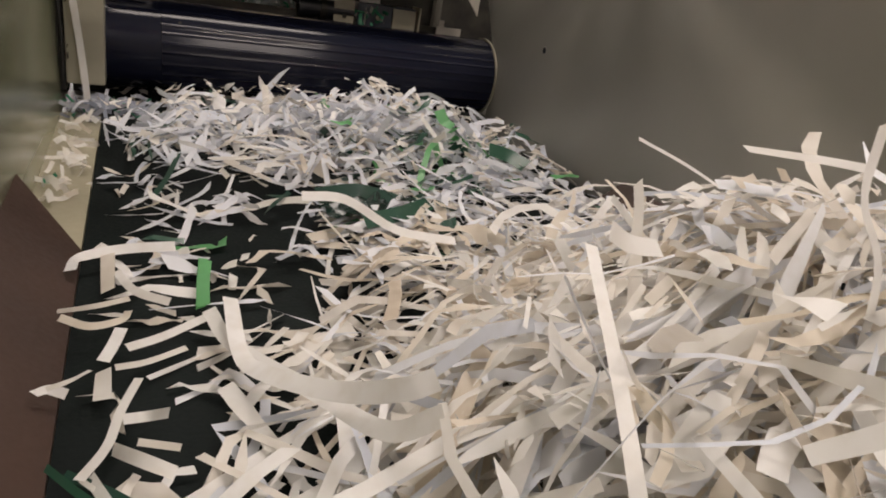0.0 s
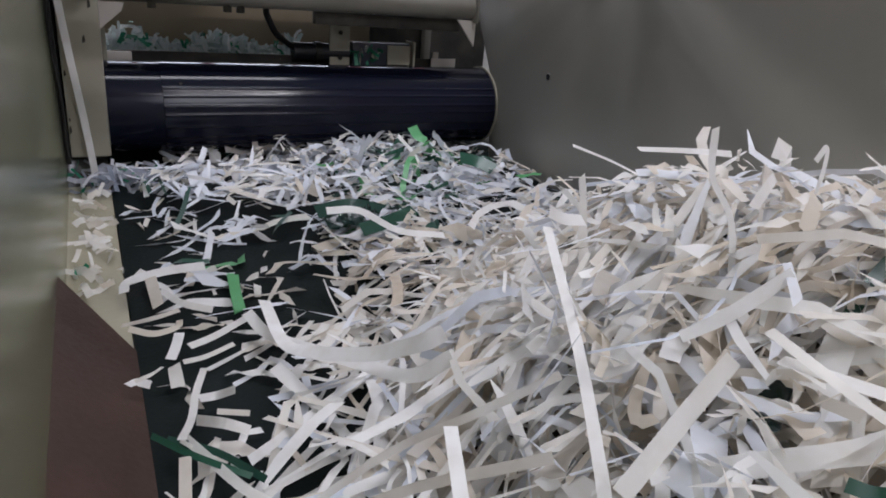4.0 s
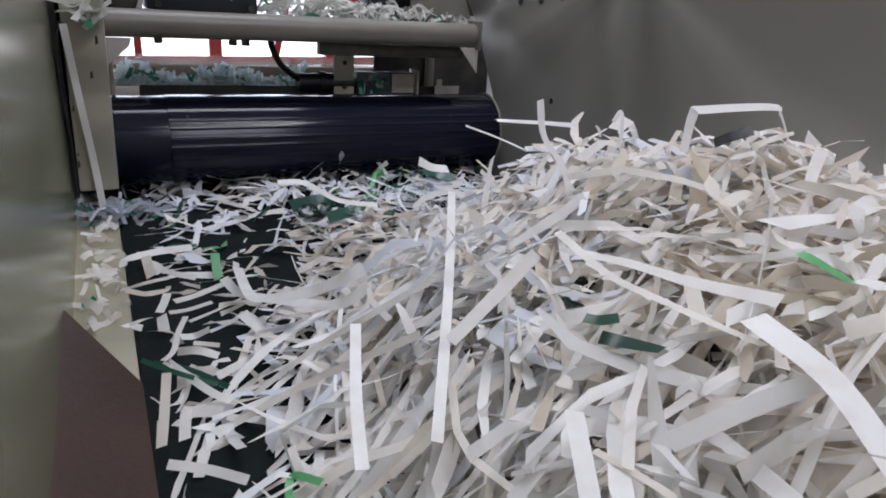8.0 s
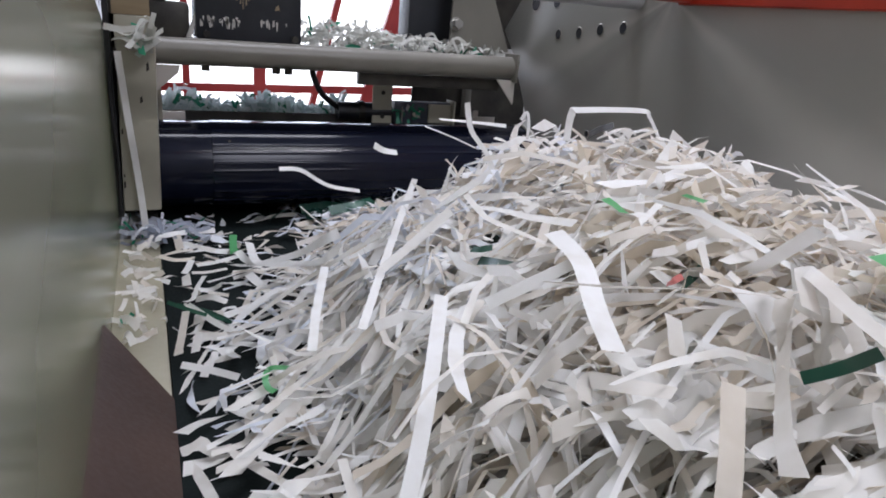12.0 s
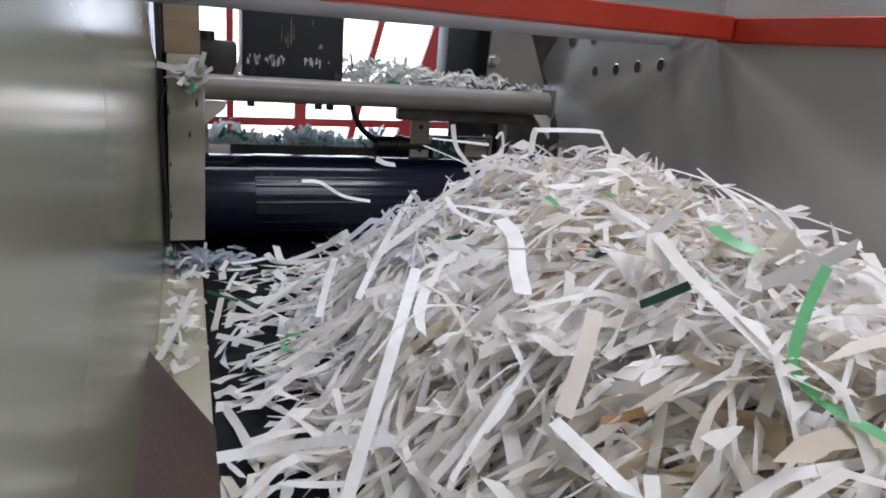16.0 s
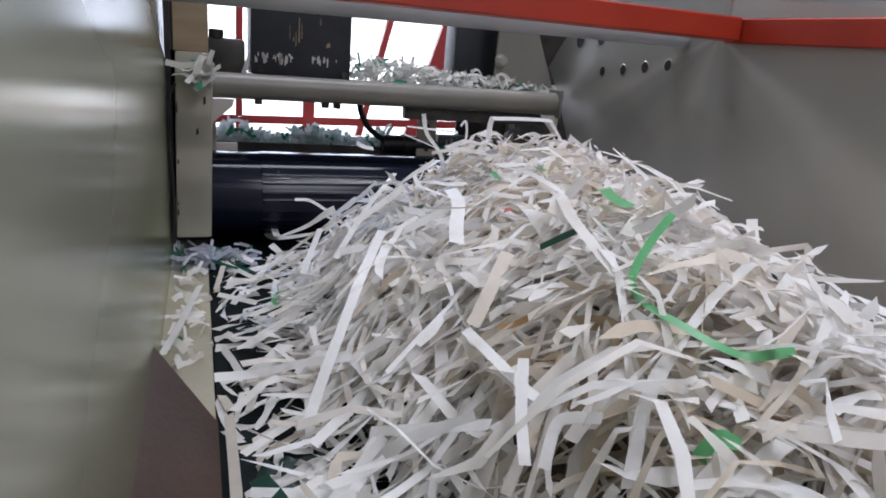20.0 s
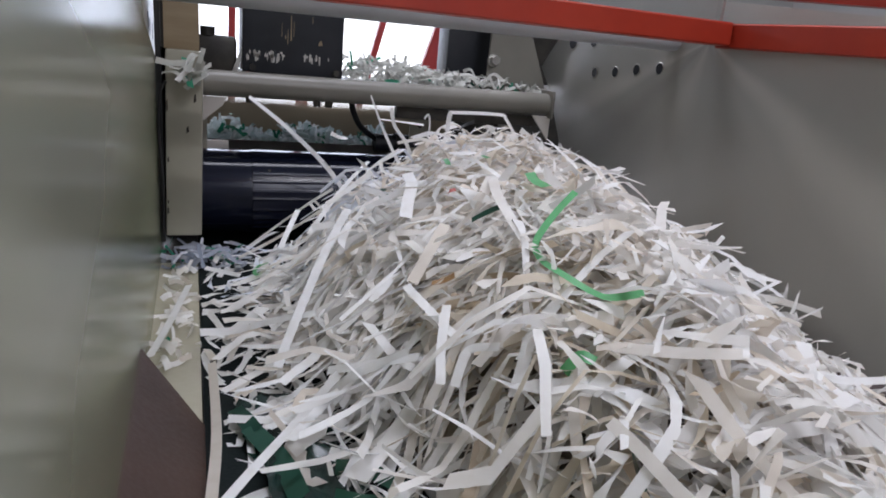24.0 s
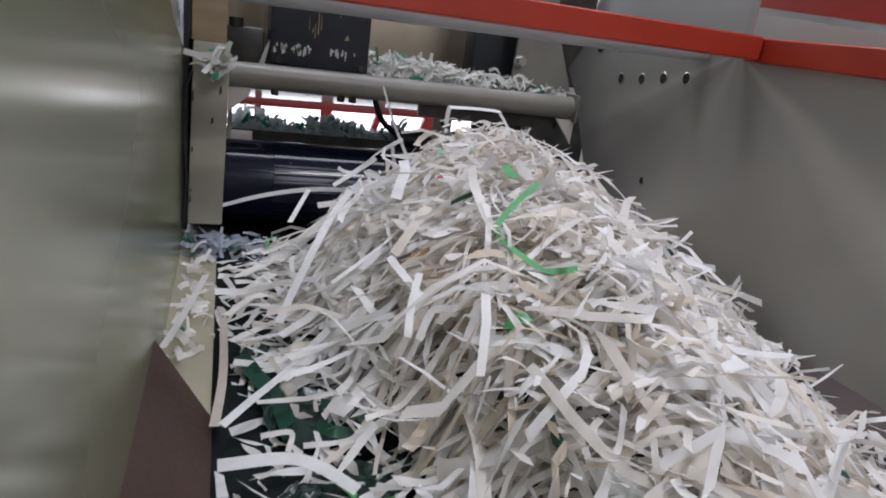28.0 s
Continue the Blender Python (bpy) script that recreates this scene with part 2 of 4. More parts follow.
PALE = surface("pale_sheet", (0.50, 0.46, 0.42), (0.58, 0.55, 0.50), 0.5, 0, 5, 90, 0.05)
WOOD = surface("brown_board", (0.22, 0.16, 0.09), (0.30, 0.23, 0.14), 0.5, 0, 6, 60, 0.1, 0.1, (1, 1, 6))
PANEL = surface("brown_grey_panel", (0.20, 0.175, 0.125), (0.27, 0.24, 0.18), 0.45, 0, 5, 70, 0.08)
BLADE = surface("bright_blade_steel", (0.66, 0.65, 0.62), (0.78, 0.77, 0.75), 0.35, 0.3, 12, 120, 0.05)
RAM_METAL = surface("worn_ram_plate", (0.28, 0.23, 0.16), (0.37, 0.31, 0.22), 0.4, 0.35, 6, 80, 0.08)
CABLE = surface("black_cable", (0.008, 0.008, 0.009), (0.014, 0.014, 0.015), 0.4, 0, 20, 100, 0.05)
CONCRETE = surface("concrete", (0.22, 0.21, 0.20), (0.30, 0.29, 0.28), 0.8, 0, 1.5, 40, 0.2)
PLASTER = surface("hall_plaster", (0.55, 0.54, 0.52), (0.63, 0.62, 0.60), 0.8, 0, 1.0, 40, 0.1)
SKYGLOW = glow("bright_daylight", (0.95, 0.97, 1.0), 2.6)


# ---- mesh helpers ----
def box(bm, x0, x1, y0, y1, z0, z1, bevel=0.0):
    made = bmesh.ops.create_cube(bm, size=1.0)
    vs = made["verts"]
    for v in vs:
        v.co = Vector(((x0 + x1) / 2 + v.co.x * (x1 - x0), (y0 + y1) / 2 + v.co.y * (y1 - y0), (z0 + z1) / 2 + v.co.z * (z1 - z0)))
    if bevel:
        edges = {e for v in vs for e in v.link_edges}
        bmesh.ops.bevel(bm, geom=list(edges), offset=bevel, segments=2, affect="EDGES", profile=0.6)
    return bm


def rod(bm, a, b, r, seg=20, r2=None):
    a, b = Vector(a), Vector(b)
    d = b - a
    m = Matrix.Translation((a + b) / 2) @ d.to_track_quat("Z", "Y").to_matrix().to_4x4()
    bmesh.ops.create_cone(bm, cap_ends=True, segments=seg, radius1=r, radius2=r if r2 is None else r2, depth=d.length, matrix=m)
    return bm


def prism(bm, outline, axis, a, b):
    """A flat outline of points in the two other axes, made solid from a to b along axis."""
    def at(u, v, w):
        return {"x": (w, u, v), "y": (u, w, v), "z": (u, v, w)}[axis]
    lo = [bm.verts.new(at(u, v, a)) for u, v in outline]
    hi = [bm.verts.new(at(u, v, b)) for u, v in outline]
    n = len(outline)
    bm.faces.new(lo)
    bm.faces.new(hi[::-1])
    for i in range(n):
        bm.faces.new((lo[i], hi[i], hi[(i + 1) % n], lo[(i + 1) % n]))
    bmesh.ops.recalc_face_normals(bm, faces=bm.faces)
    return bm


def tube(bm, path, r, seg=10):
    """A round tube along a smoothed path."""
    pts = smooth_path([Vector(p) for p in path], 6)
    rings = []
    for i, p in enumerate(pts):
        t = (pts[min(i + 1, len(pts) - 1)] - pts[max(i - 1, 0)]).normalized()
        u = t.orthogonal().normalized() if i == 0 else (u - t * u.dot(t)).normalized()
        v = t.cross(u)
        rings.append([bm.verts.new(p + (u * math.cos(a) + v * math.sin(a)) * r) for a in (2 * math.pi * k / seg for k in range(seg))])
    for a, b in zip(rings, rings[1:]):
        for k in range(seg):
            bm.faces.new((a[k], a[(k + 1) % seg], b[(k + 1) % seg], b[k]))
    bm.faces.new(rings[0][::-1])
    bm.faces.new(rings[-1])
    return bm


def smooth_path(pts, steps):
    """Points on a curve through pts."""
    if len(pts) < 3:
        return [pts[0].lerp(pts[-1], i / steps) for i in range(steps + 1)]
    out = []
    ext = [pts[0] * 2 - pts[1], *pts, pts[-1] * 2 - pts[-2]]
    for a, b, c, d in zip(ext, ext[1:], ext[2:], ext[3:]):
        for i in range(steps):
            t = i / steps
            out.append(0.5 * (2 * b + (c - a) * t + (2 * a - 5 * b + 4 * c - d) * t * t + (3 * b - a - 3 * c + d) * t ** 3))
    return out + [pts[-1]]


def mesh_of(name, bm, material, smooth=True):
    me = bpy.data.meshes.new(name)
    bm.to_mesh(me)
    bm.free()
    me.materials.append(material)
    if smooth:
        for f in me.polygons:
            f.use_smooth = True
        me.set_sharp_from_angle(angle=radians(35))
    return me


def part(name, bm, material, parent=None, label="", smooth=True):
    ob = new(name, mesh_of(name, bm, material, smooth))
    ob.parent = parent
    if label:
        tagged(ob, label)
    return ob


def thing(name, label, category, at=(0, 0, 0), group="", kind=""):
    ob = new(name)
    ob.location = at
    ob.empty_display_size = 0.05
    return tagged(ob, label, category, group, kind)


def B(*a):
    return box(bmesh.new(), *a)


def structure(name, bm, material, label, category):
    return tagged(part(name, bm, material), label, category, "", "structure")


# ---- the hall round the machine ----
structure("floor", B(-5, 5.5, -3.5, 5, -1.0, -0.9), CONCRETE, "grey concrete floor of the factory hall", "floor")
structure("wall_west", B(-5.2, -5, -3.5, 5, -0.9, 3.4), PLASTER, "plain pale plastered wall of the hall", "wall")
structure("wall_east", B(5.5, 5.7, -3.5, 5, -0.9, 3.4), PLASTER, "plain pale plastered wall of the hall", "wall")
bm = bmesh.new()
for q in ((-5, 0.3, -3.45, -3.25, -0.9, 3.4), (1.15, 5.5, -3.45, -3.25, -0.9, 3.4), (0.3, 1.15, -3.45, -3.25, -0.9, 1.35)):
    box(bm, *q)
structure("wall_south", bm, PLASTER, "plain pale hall wall with a high window", "wall")
bm = bmesh.new()
for b in ((-5, -1.6, 4.0, 4.2, -0.9, 3.4), (2.4, 5.5, 4.0, 4.2, -0.9, 3.4), (-1.6, 2.4, 4.0, 4.2, -0.9, -0.75), (-1.6, 2.4, 4.0, 4.2, 2.4, 3.4)):
    box(bm, *b)
structure("wall_north", bm, PLASTER, "pale hall wall round a tall bright window", "wall")
bm = bmesh.new()
for b in ((-5, -1.1, -3.5, 5, 3.2, 3.4), (1.7, 5.5, -3.5, 5, 3.2, 3.4), (-1.1, 1.7, -3.5, -0.8, 3.2, 3.4), (-1.1, 1.7, 1.0, 5, 3.2, 3.4)):
    box(bm, *b)
structure("ceiling", bm, PLASTER, "pale hall ceiling with an opening for the added roof light", "ceiling")
structure("backdrop", B(-2.4, 3.2, 4.7, 4.72, -0.95, 3.0), SKYGLOW, "bright overexposed daylight outside the window", "backdrop")


# bodies for the added fill lamps
for lx, ly, lz in FILL_LAMPS:
    lamp = thing("fill_lamp", "small white lamp hung from the ceiling, added out of view as fill", "lamp", (lx, ly, lz))
    part("shade", rod(bmesh.new(), (0, 0, 0.02), (0, 0, 0.14), 0.16, 32, 0.05), PALE, lamp)
    part("stem", rod(bmesh.new(), (0, 0, 0.14), (0, 0, 3.2 - lz), 0.008), STEEL, lamp)

tube_lamp = thing("tube_lamp", "white fluorescent tube lamp hung over the feeding side, lit", "lamp", TUBE_LAMP)
part("housing", B(-0.38, 0.38, -0.05, 0.03, 0.045, 0.09, 0.006), PALE, tube_lamp)
for x in (-0.25, 0.25):
    part("hanger", rod(bmesh.new(), (x, -0.01, 0.09), (x, -0.01, 3.205 - TUBE_LAMP[2]), 0.005, 10), STEEL, tube_lamp)

# ---- the conveyor and the feed drum ----
feeder = thing("feed_conveyor", "black rubber feed conveyor belt strewn with shredded strips", "conveyor", (0, 0, 0))
bm = bmesh.new()
box(bm, -0.027, 0.72, -2.6, 0.6, -0.008, 0.0)
part("belt", bm, BELT, feeder, "near-black rubber belt")
part("slider_bed", B(-0.14, 0.78, -2.6, 0.6, -0.05, -0.012), DARK_STEEL, feeder)
for x in (-0.1, 0.72):
    for y in (-2.3, 0.3):
        part("leg", B(x - 0.03, x + 0.03, y - 0.03, y + 0.03, -0.9, -0.05, 0.004), PAINT, feeder)

ledge = tagged(part("side_ledge", B(-0.14, -0.0285, -2.6, -0.11, -0.012, -0.001, 0.001), LEDGE), "beige painted steel ledge between belt and side sheet", "ledge", "", "structure")

drum = thing("feed_drum", "glossy blue-black steel feed drum across the belt", "drum", (0.32, 0.0, 0.092))
R_DRUM = 0.0725
part("collar", rod(bmesh.new(), (-0.345, 0, 0), (-0.2625, 0, 0), R_DRUM - 0.0012, 96), DRUM, drum, "smooth glossy blue-black collar")
bm = bmesh.new()
RIBS = (146, 156, 169, 179, 194, 208, 226)
ROUND = [(a, 0.0) for a in range(0, 360, 3) if min(abs(a - r) for r in RIBS) > 2.6]
for r in RIBS:
    ROUND += [(r + d, up) for d, up in ((-2.2, 0.0), (-1.4, 0.0004), (-0.7, 0.0010), (0.0, 0.0012), (0.7, 0.0010), (1.4, 0.0004), (2.2, 0.0))]
ROUND = [(radians(a), up) for a, up in sorted(ROUND)]
prism(bm, [(math.cos(a) * (R_DRUM + up), math.sin(a) * (R_DRUM + up)) for a, up in ROUND], "x", -0.262, 0.335)
part("shell", bm, DRUM, drum, "glossy blue-black shell with faint lengthwise ribs")
bm = bmesh.new()
rod(bm, (0.3355, 0, 0), (0.339, 0, 0), R_DRUM + 0.003, 72)
part("end_ring", bm, PAINT, drum, "pale end ring")
part("shaft", rod(bmesh.new(), (-0.40, 0, 0), (0.40, 0, 0), 0.02), STEEL, drum)
for x, a in ((-0.235, 40), (0.23, 35)):
    part("screw", rod(bmesh.new(), (x, -math.cos(radians(a)) * (R_DRUM - 0.004), math.sin(radians(a)) * (R_DRUM - 0.004)), (x, -math.cos(radians(a)) * (R_DRUM + 0.001), math.sin(radians(a)) * (R_DRUM + 0.0006)), 0.0022, 10), DARK_STEEL, drum)

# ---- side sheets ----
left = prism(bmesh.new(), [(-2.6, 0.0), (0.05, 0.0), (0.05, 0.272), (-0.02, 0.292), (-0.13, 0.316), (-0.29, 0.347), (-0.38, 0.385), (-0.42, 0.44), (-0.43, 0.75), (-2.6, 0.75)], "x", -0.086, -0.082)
structure("wall_left_sheet", left, WALL_L, "smooth coated steel side sheet, soft reflections partly painted into its colour", "side sheet")
slotted = thing("slotted_panel", "brownish grey panel with narrow slots outside the side sheet", "panel", (-0.093, 0.0, 0.14))
part("plate", B(-0.003, 0.003, -0.45, 0.75, 0.0, 0.62), PANEL, slotted)
for y, z in ((-0.088, 0.205), (-0.045, 0.196), (0.02, 0.19)):
    part("slot", B(0.0025, 0.0036, y - 0.009, y + 0.009, z, z + 0.024), BLACK, slotted, "narrow dark slot")
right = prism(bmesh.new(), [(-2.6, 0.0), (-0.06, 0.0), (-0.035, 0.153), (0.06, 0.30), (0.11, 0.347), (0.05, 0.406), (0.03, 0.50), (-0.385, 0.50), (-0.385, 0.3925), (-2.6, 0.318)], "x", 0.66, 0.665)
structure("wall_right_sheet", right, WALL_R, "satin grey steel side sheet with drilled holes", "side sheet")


def drilled(at, r):
    """A dark drilled hole with its rim, in the right sheet."""
    hole = thing("drilled_hole", "dark round hole drilled through the grey side sheet", "hole", at, "holes in the side sheet")
    bm = bmesh.new()
    rod(bm, (-0.0012, 0, 0), (0.003, 0, 0), r, 24)
    part("bore", bm, BLACK, hole)
    ring = bmesh.new()
    n = 24
    inner = [ring.verts.new((-0.0016, math.cos(2 * math.pi * k / n) * r, math.sin(2 * math.pi * k / n) * r)) for k in range(n)]
    outer = [ring.verts.new((-0.0006, math.cos(2 * math.pi * k / n) * r * 1.22, math.sin(2 * math.pi * k / n) * r * 1.22)) for k in range(n)]
    for k in range(n):
        ring.faces.new((inner[k], outer[k], outer[(k + 1) % n], inner[(k + 1) % n]))
    part("rim", ring, STEEL, hole)
    return hole


for y, z, r in ((-0.095, 0.344, 0.0085), (-0.158, 0.348, 0.0085), (-0.217, 0.354, 0.0085), (-0.275, 0.358, 0.0085), (-0.007, 0.399, 0.014), (-0.079, 0.400, 0.011), (-0.22, 0.183, 0.0055)):
    drilled((0.66, y, z), r)

# rubber skirts from the side sheets to the belt
skirt = prism(bmesh.new(), [(-0.082, 0.046), (-0.027, 0.001), (-0.027, 0.005), (-0.082, 0.050)], "y", -2.6, 0.0)
for v in skirt.verts:
    if v.co.y > -1:
        v.co.y = -0.53 if v.co.z > 0.02 else -0.605
tagged(part("rubber_skirt", skirt, RUBBER), "dark brown rubber skirt sloping from side sheet to belt", "rubber skirt", "rubber skirts")
skirt = prism(bmesh.new(), [(0.66, 0.040), (0.60, 0.001), (0.60, 0.005), (0.66, 0.045)], "y", -2.6, -0.5)
tagged(part("rubber_skirt", skirt, RUBBER), "dark brown rubber skirt sloping from side sheet to belt", "rubber skirt", "rubber skirts")

# ---- post, cross beam and what sits on them ----
post = thing("bearing_post", "cream-grey painted bearing post beside the drum", "post", (-0.048, -0.09, 0.04))
bm = B(-0.026, 0.026, -0.012, 0.05, 0.0, 0.28, 0.004)
for v in bm.verts:
    v.co.x += v.co.z * 0.02
part("plate", bm, PAINT, post)
bm = B(-0.022, 0.026, -0.008, 0.05, 0.2805, 0.62)
for x, z, w, h in ((-0.0235, 0.035, 0.003, 0.012), (-0.0225, 0.052, 0.002, 0.006), (-0.0215, 0.115, 0.003, 0.009), (0.006, 0.16, 0.004, 0.011), (0.017, 0.205, 0.004, 0.014), (-0.021, 0.19, 0.0025, 0.02)):
    chip = prism(bmesh.new(), [(x, z), (x + w, z + h * 0.2), (x + w * 0.8, z + h), (x + w * 0.1, z + h * 0.75)], "y", -0.0124, -0.011)
    part("worn_spot", chip, DARK_STEEL, post)
part("upper_board", bm, WOOD, post, "brownish upper board")
part("side_board", B(-0.0345, -0.0225, 0.0, 0.05, 0.281, 0.62), DARK_STEEL, post, "dark board beside the sheet")
# added board that closes the bright gap beside the post
part("gap_blocker", B(-0.0335, 0.02, 0.052, 0.058, -0.01, 0.62), DARK_STEEL, post, "dark board added behind the post to block light in the gap")
part("edge_strip", B(-0.0338, -0.0265, -0.009, 0.045, -0.01, 0.56), CABLE, post, "thin black edge strip")

beam = thing("cross_beam", "warm grey painted round cross beam above the drum", "beam", (0.29, -0.02, 0.273))
part("tube", rod(bmesh.new(), (-0.312, 0, -0.001), (0.322, 0, 0.004), 0.0205, 40), BEAM_PAINT, beam)
part("end_plate", B(0.318, 0.323, -0.026, 0.026, -0.022, 0.03, 0.002), BEAM_PAINT, beam)
for x in (-0.235, -0.125, -0.105):
    part("bolt", rod(bmesh.new(), (x, -0.004, -0.028), (x, -0.004, -0.017), 0.007, 6), DARK_STEEL, beam)
part("under_bar", B(0.02, 0.30, 0.004, 0.022, -0.040, -0.019, 0.002), DARK_STEEL, beam, "dark flat bar bolted below")
bm = prism(bmesh.new(), [(0.286, -0.018), (0.325, -0.018), (0.325, -0.064)], "y", -0.012, -0.008)
part("gusset", bm, PALE, beam, "pale triangular gusset")
bm = prism(bmesh.new(), [(-0.312, -0.022), (-0.272, -0.022), (-0.276, -0.034), (-0.306, -0.06), (-0.312, -0.06)], "y", -0.006, 0.0)
part("gusset", bm, PALE, beam, "pale triangular gusset")

clamp = thing("hose_clamp", "steel clamp and wire on the post, stuffed with strips", "clamp", (-0.043, -0.106, 0.283))
bm = bmesh.new()
rod(bm, (-0.012, 0, 0), (0.022, 0, 0.002), 0.010, 18)
part("band", bm, STEEL, clamp)
part("screw", rod(bmesh.new(), (0.0, -0.014, -0.008), (0.0, -0.014, 0.012), 0.004, 10), STEEL, clamp)
tagged(part("wire", tube(bmesh.new(), [(-0.069, -0.108, 0.275), (-0.078, -0.107, 0.25), (-0.080, -0.107, 0.2), (-0.076, -0.107, 0.12), (-0.0775, -0.107, 0.045)], 0.0022), CABLE), "thin black cable hanging along the post", "cable")

black = thing("control_box", "black painted steel box with paint chipped off its lower edge", "box", (0.134, 0.08, 0.29))
part("body", B(-0.086, 0.086, -0.04, 0.06, 0.002, 0.36, 0.003), BLACK, black)
rnd = random.Random(5)
for i in range(44):
    x = rnd.choice((rnd.uniform(-0.08, -0.06), rnd.uniform(-0.05, -0.012), rnd.uniform(0.01, 0.05), rnd.uniform(-0.08, 0.06)))
    h = rnd.uniform(0.0025, 0.013)
    z0 = 0.034 + rnd.uniform(-0.003, 0.004) - h * rnd.uniform(0.6, 1.4)
    w = rnd.uniform(0.0012, 0.0045)
    bm = prism(bmesh.new(), [(x, z0), (x + w * rnd.uniform(0.5, 1), z0 + rnd.uniform(-0.002, 0.002)), (x + w, z0 + h * rnd.uniform(0.7, 1)), (x + w * 0.4, z0 + h * 1.1), (x - w * rnd.uniform(0, 0.4), z0 + h * 0.8)], "y", -0.0404, -0.039)
    part("paint_chip", bm, CHIPPED, black)
for x, z0, z1, w in ((-0.007, 0.058, 0.102, 0.0022), (-0.012, 0.052, 0.078, 0.0016), (-0.002, 0.066, 0.092, 0.0014), (0.041, 0.054, 0.064, 0.008), (-0.016, 0.060, 0.070, 0.0018), (-0.022, 0.064, 0.088, 0.0010), (0.030, 0.090, 0.104, 0.0012)):
    bm = prism(bmesh.new(), [(x, z0), (x + w, z0 + 0.002), (x + w * 0.7, z1), (x + w * 0.2, z1 - 0.003)], "y", -0.0404, -0.039)
    part("rubbed_spot", bm, WOOD, black, "brownish rubbed spot")
for x in (-0.07, 0.074):
    part("bolt", rod(bmesh.new(), (x, -0.048, 0.01), (x, -0.04, 0.01), 0.006, 6), DARK_STEEL, black)

motor = thing("gear_housing", "dark brown oily gear housing behind the post", "gear housing", (0.005, 0.08, 0.285))
part("body", B(-0.03, 0.035, -0.02, 0.05, 0.0, 0.062, 0.008), DARK_STEEL, motor)
part("cap", rod(bmesh.new(), (-0.012, -0.01, 0.06), (-0.012, -0.01, 0.075), 0.012, 16), DARK_STEEL, motor)
part("lever", prism(bmesh.new(), [(0.025, 0.0), (0.034, 0.0), (0.046, 0.045), (0.042, 0.047)], "y", -0.03, -0.026), STEEL, motor)

bearing = thing("bearing_block", "black bearing block with a grey side plate and bolt", "bearing", (0.49, 0.11, 0.29))
part("block", B(-0.045, 0.075, 0, 0.06, 0.0, 0.25, 0.004), BLACK, bearing)
bm = prism(bmesh.new(), [(0.018, 0.0), (0.155, 0.0), (0.135, 0.05), (0.100, 0.13), (0.09, 0.2), (0.022, 0.2)], "y", -0.062, -0.056)
part("side_plate", bm, BEAM_PAINT, bearing, "grey side plate")
part("bolt", rod(bmesh.new(), (0.028, -0.078, 0.06), (0.028, -0.062, 0.06), 0.009, 6), STEEL, bearing)
part("washer", rod(bmesh.new(), (0.028, -0.065, 0.06), (0.028, -0.061, 0.06), 0.012, 20), STEEL, bearing)
part("dark_back", B(0.12, 0.21, 0.0, 0.01, 0.02, 0.24), DARK_STEEL, bearing, "dark oily back plate")

# sensor bracket and cable between drum and beam
sensor = thing("sensor_bracket", "grey bracket with a dark cylindrical sensor behind the drum", "sensor", (0.38, 0.06, 0.155))
part("plate", B(-0.02, 0.019, -0.004, 0.0, 0.0, 0.085, 0.001), PAINT, sensor)
part("barrel", rod(bmesh.new(), (-0.085, 0.012, 0.022), (0.02, 0.012, 0.022), 0.017, 24), BLACK, sensor, "dark cylindrical barrel")
part("collar", rod(bmesh.new(), (-0.045, 0.012, 0.022), (-0.034, 0.012, 0.022), 0.020, 24), DARK_STEEL, sensor)
part("block", B(0.028, 0.148, 0.004, 0.03, 0.002, 0.043, 0.002), SLATE, sensor, "slate blue block")
part("cover_plate", B(0.098, 0.146, -0.002, 0.0025, 0.004, 0.040, 0.001), PAINT, sensor)
part("flange", B(0.149, 0.153, -0.01, 0.03, 0.0, 0.048, 0.001), PAINT, sensor, "pale flange")
part("tab", B(0.195, 0.25, 0.0, 0.004, 0.0, 0.018, 0.001), PALE, sensor, "pale flat tab")
part("tab", B(0.20, 0.212, 0.004, 0.008, 0.0, 0.03, 0.001), PALE, sensor, "pale flat tab")
for z in (0.015, 0.06):
    part("screw", rod(bmesh.new(), (0.0, -0.007, z), (0.0, -0.004, z), 0.004, 10), DARK_STEEL, sensor)
tagged(part("sensor_cable", tube(bmesh.new(), [(0.238, 0.03, 0.256), (0.243, 0.045, 0.240), (0.258, 0.05, 0.212), (0.278, 0.06, 0.195), (0.306, 0.072, 0.178)], 0.0055), CABLE), "thick black cable looping down to the sensor", "cable")
bracket = thing("side_bracket", "small pale bracket beside the drum's end", "bracket", (0.0, 0.04, 0.155))
part("plate", B(-0.015, 0.025, -0.002, 0.002, 0.0, 0.018, 0.001), PALE, bracket)
part("upright", B(-0.017, -0.010, -0.004, 0.02, 0.0, 0.09, 0.001), PAINT, bracket)

cover = thing("rear_cover", "dark oily steel cover plate behind the sensor, with a small opening", "cover plate", (0.43, 0.23, 0.13))
for name, q in (("left_strip", (0.0, 0.03, 0.0, 0.005, 0.0, 0.135)), ("right_plate", (0.078, 0.37, 0.0, 0.005, 0.0, 0.135)), ("lower_strip", (0.0305, 0.0775, 0.0, 0.005, 0.0, 0.05)), ("upper_strip", (0.0305, 0.0775, 0.0, 0.005, 0.098, 0.135))):
    part(name, B(*q), DARK_STEEL, cover)
part("side_stay", B(0.20, 0.216, -0.02, -0.001, 0.0, 0.13, 0.002), BEAM_PAINT, cover, "grey upright stay")
part("foot", B(0.0, 0.37, -0.002, 0.007, -1.03, -0.0005), DARK_STEEL, cover)

# red guard behind the machine, and the frame over the hopper
guard = thing("red_guard", "red painted steel guard frame with wide openings", "guard", (0, 0.8, 0))


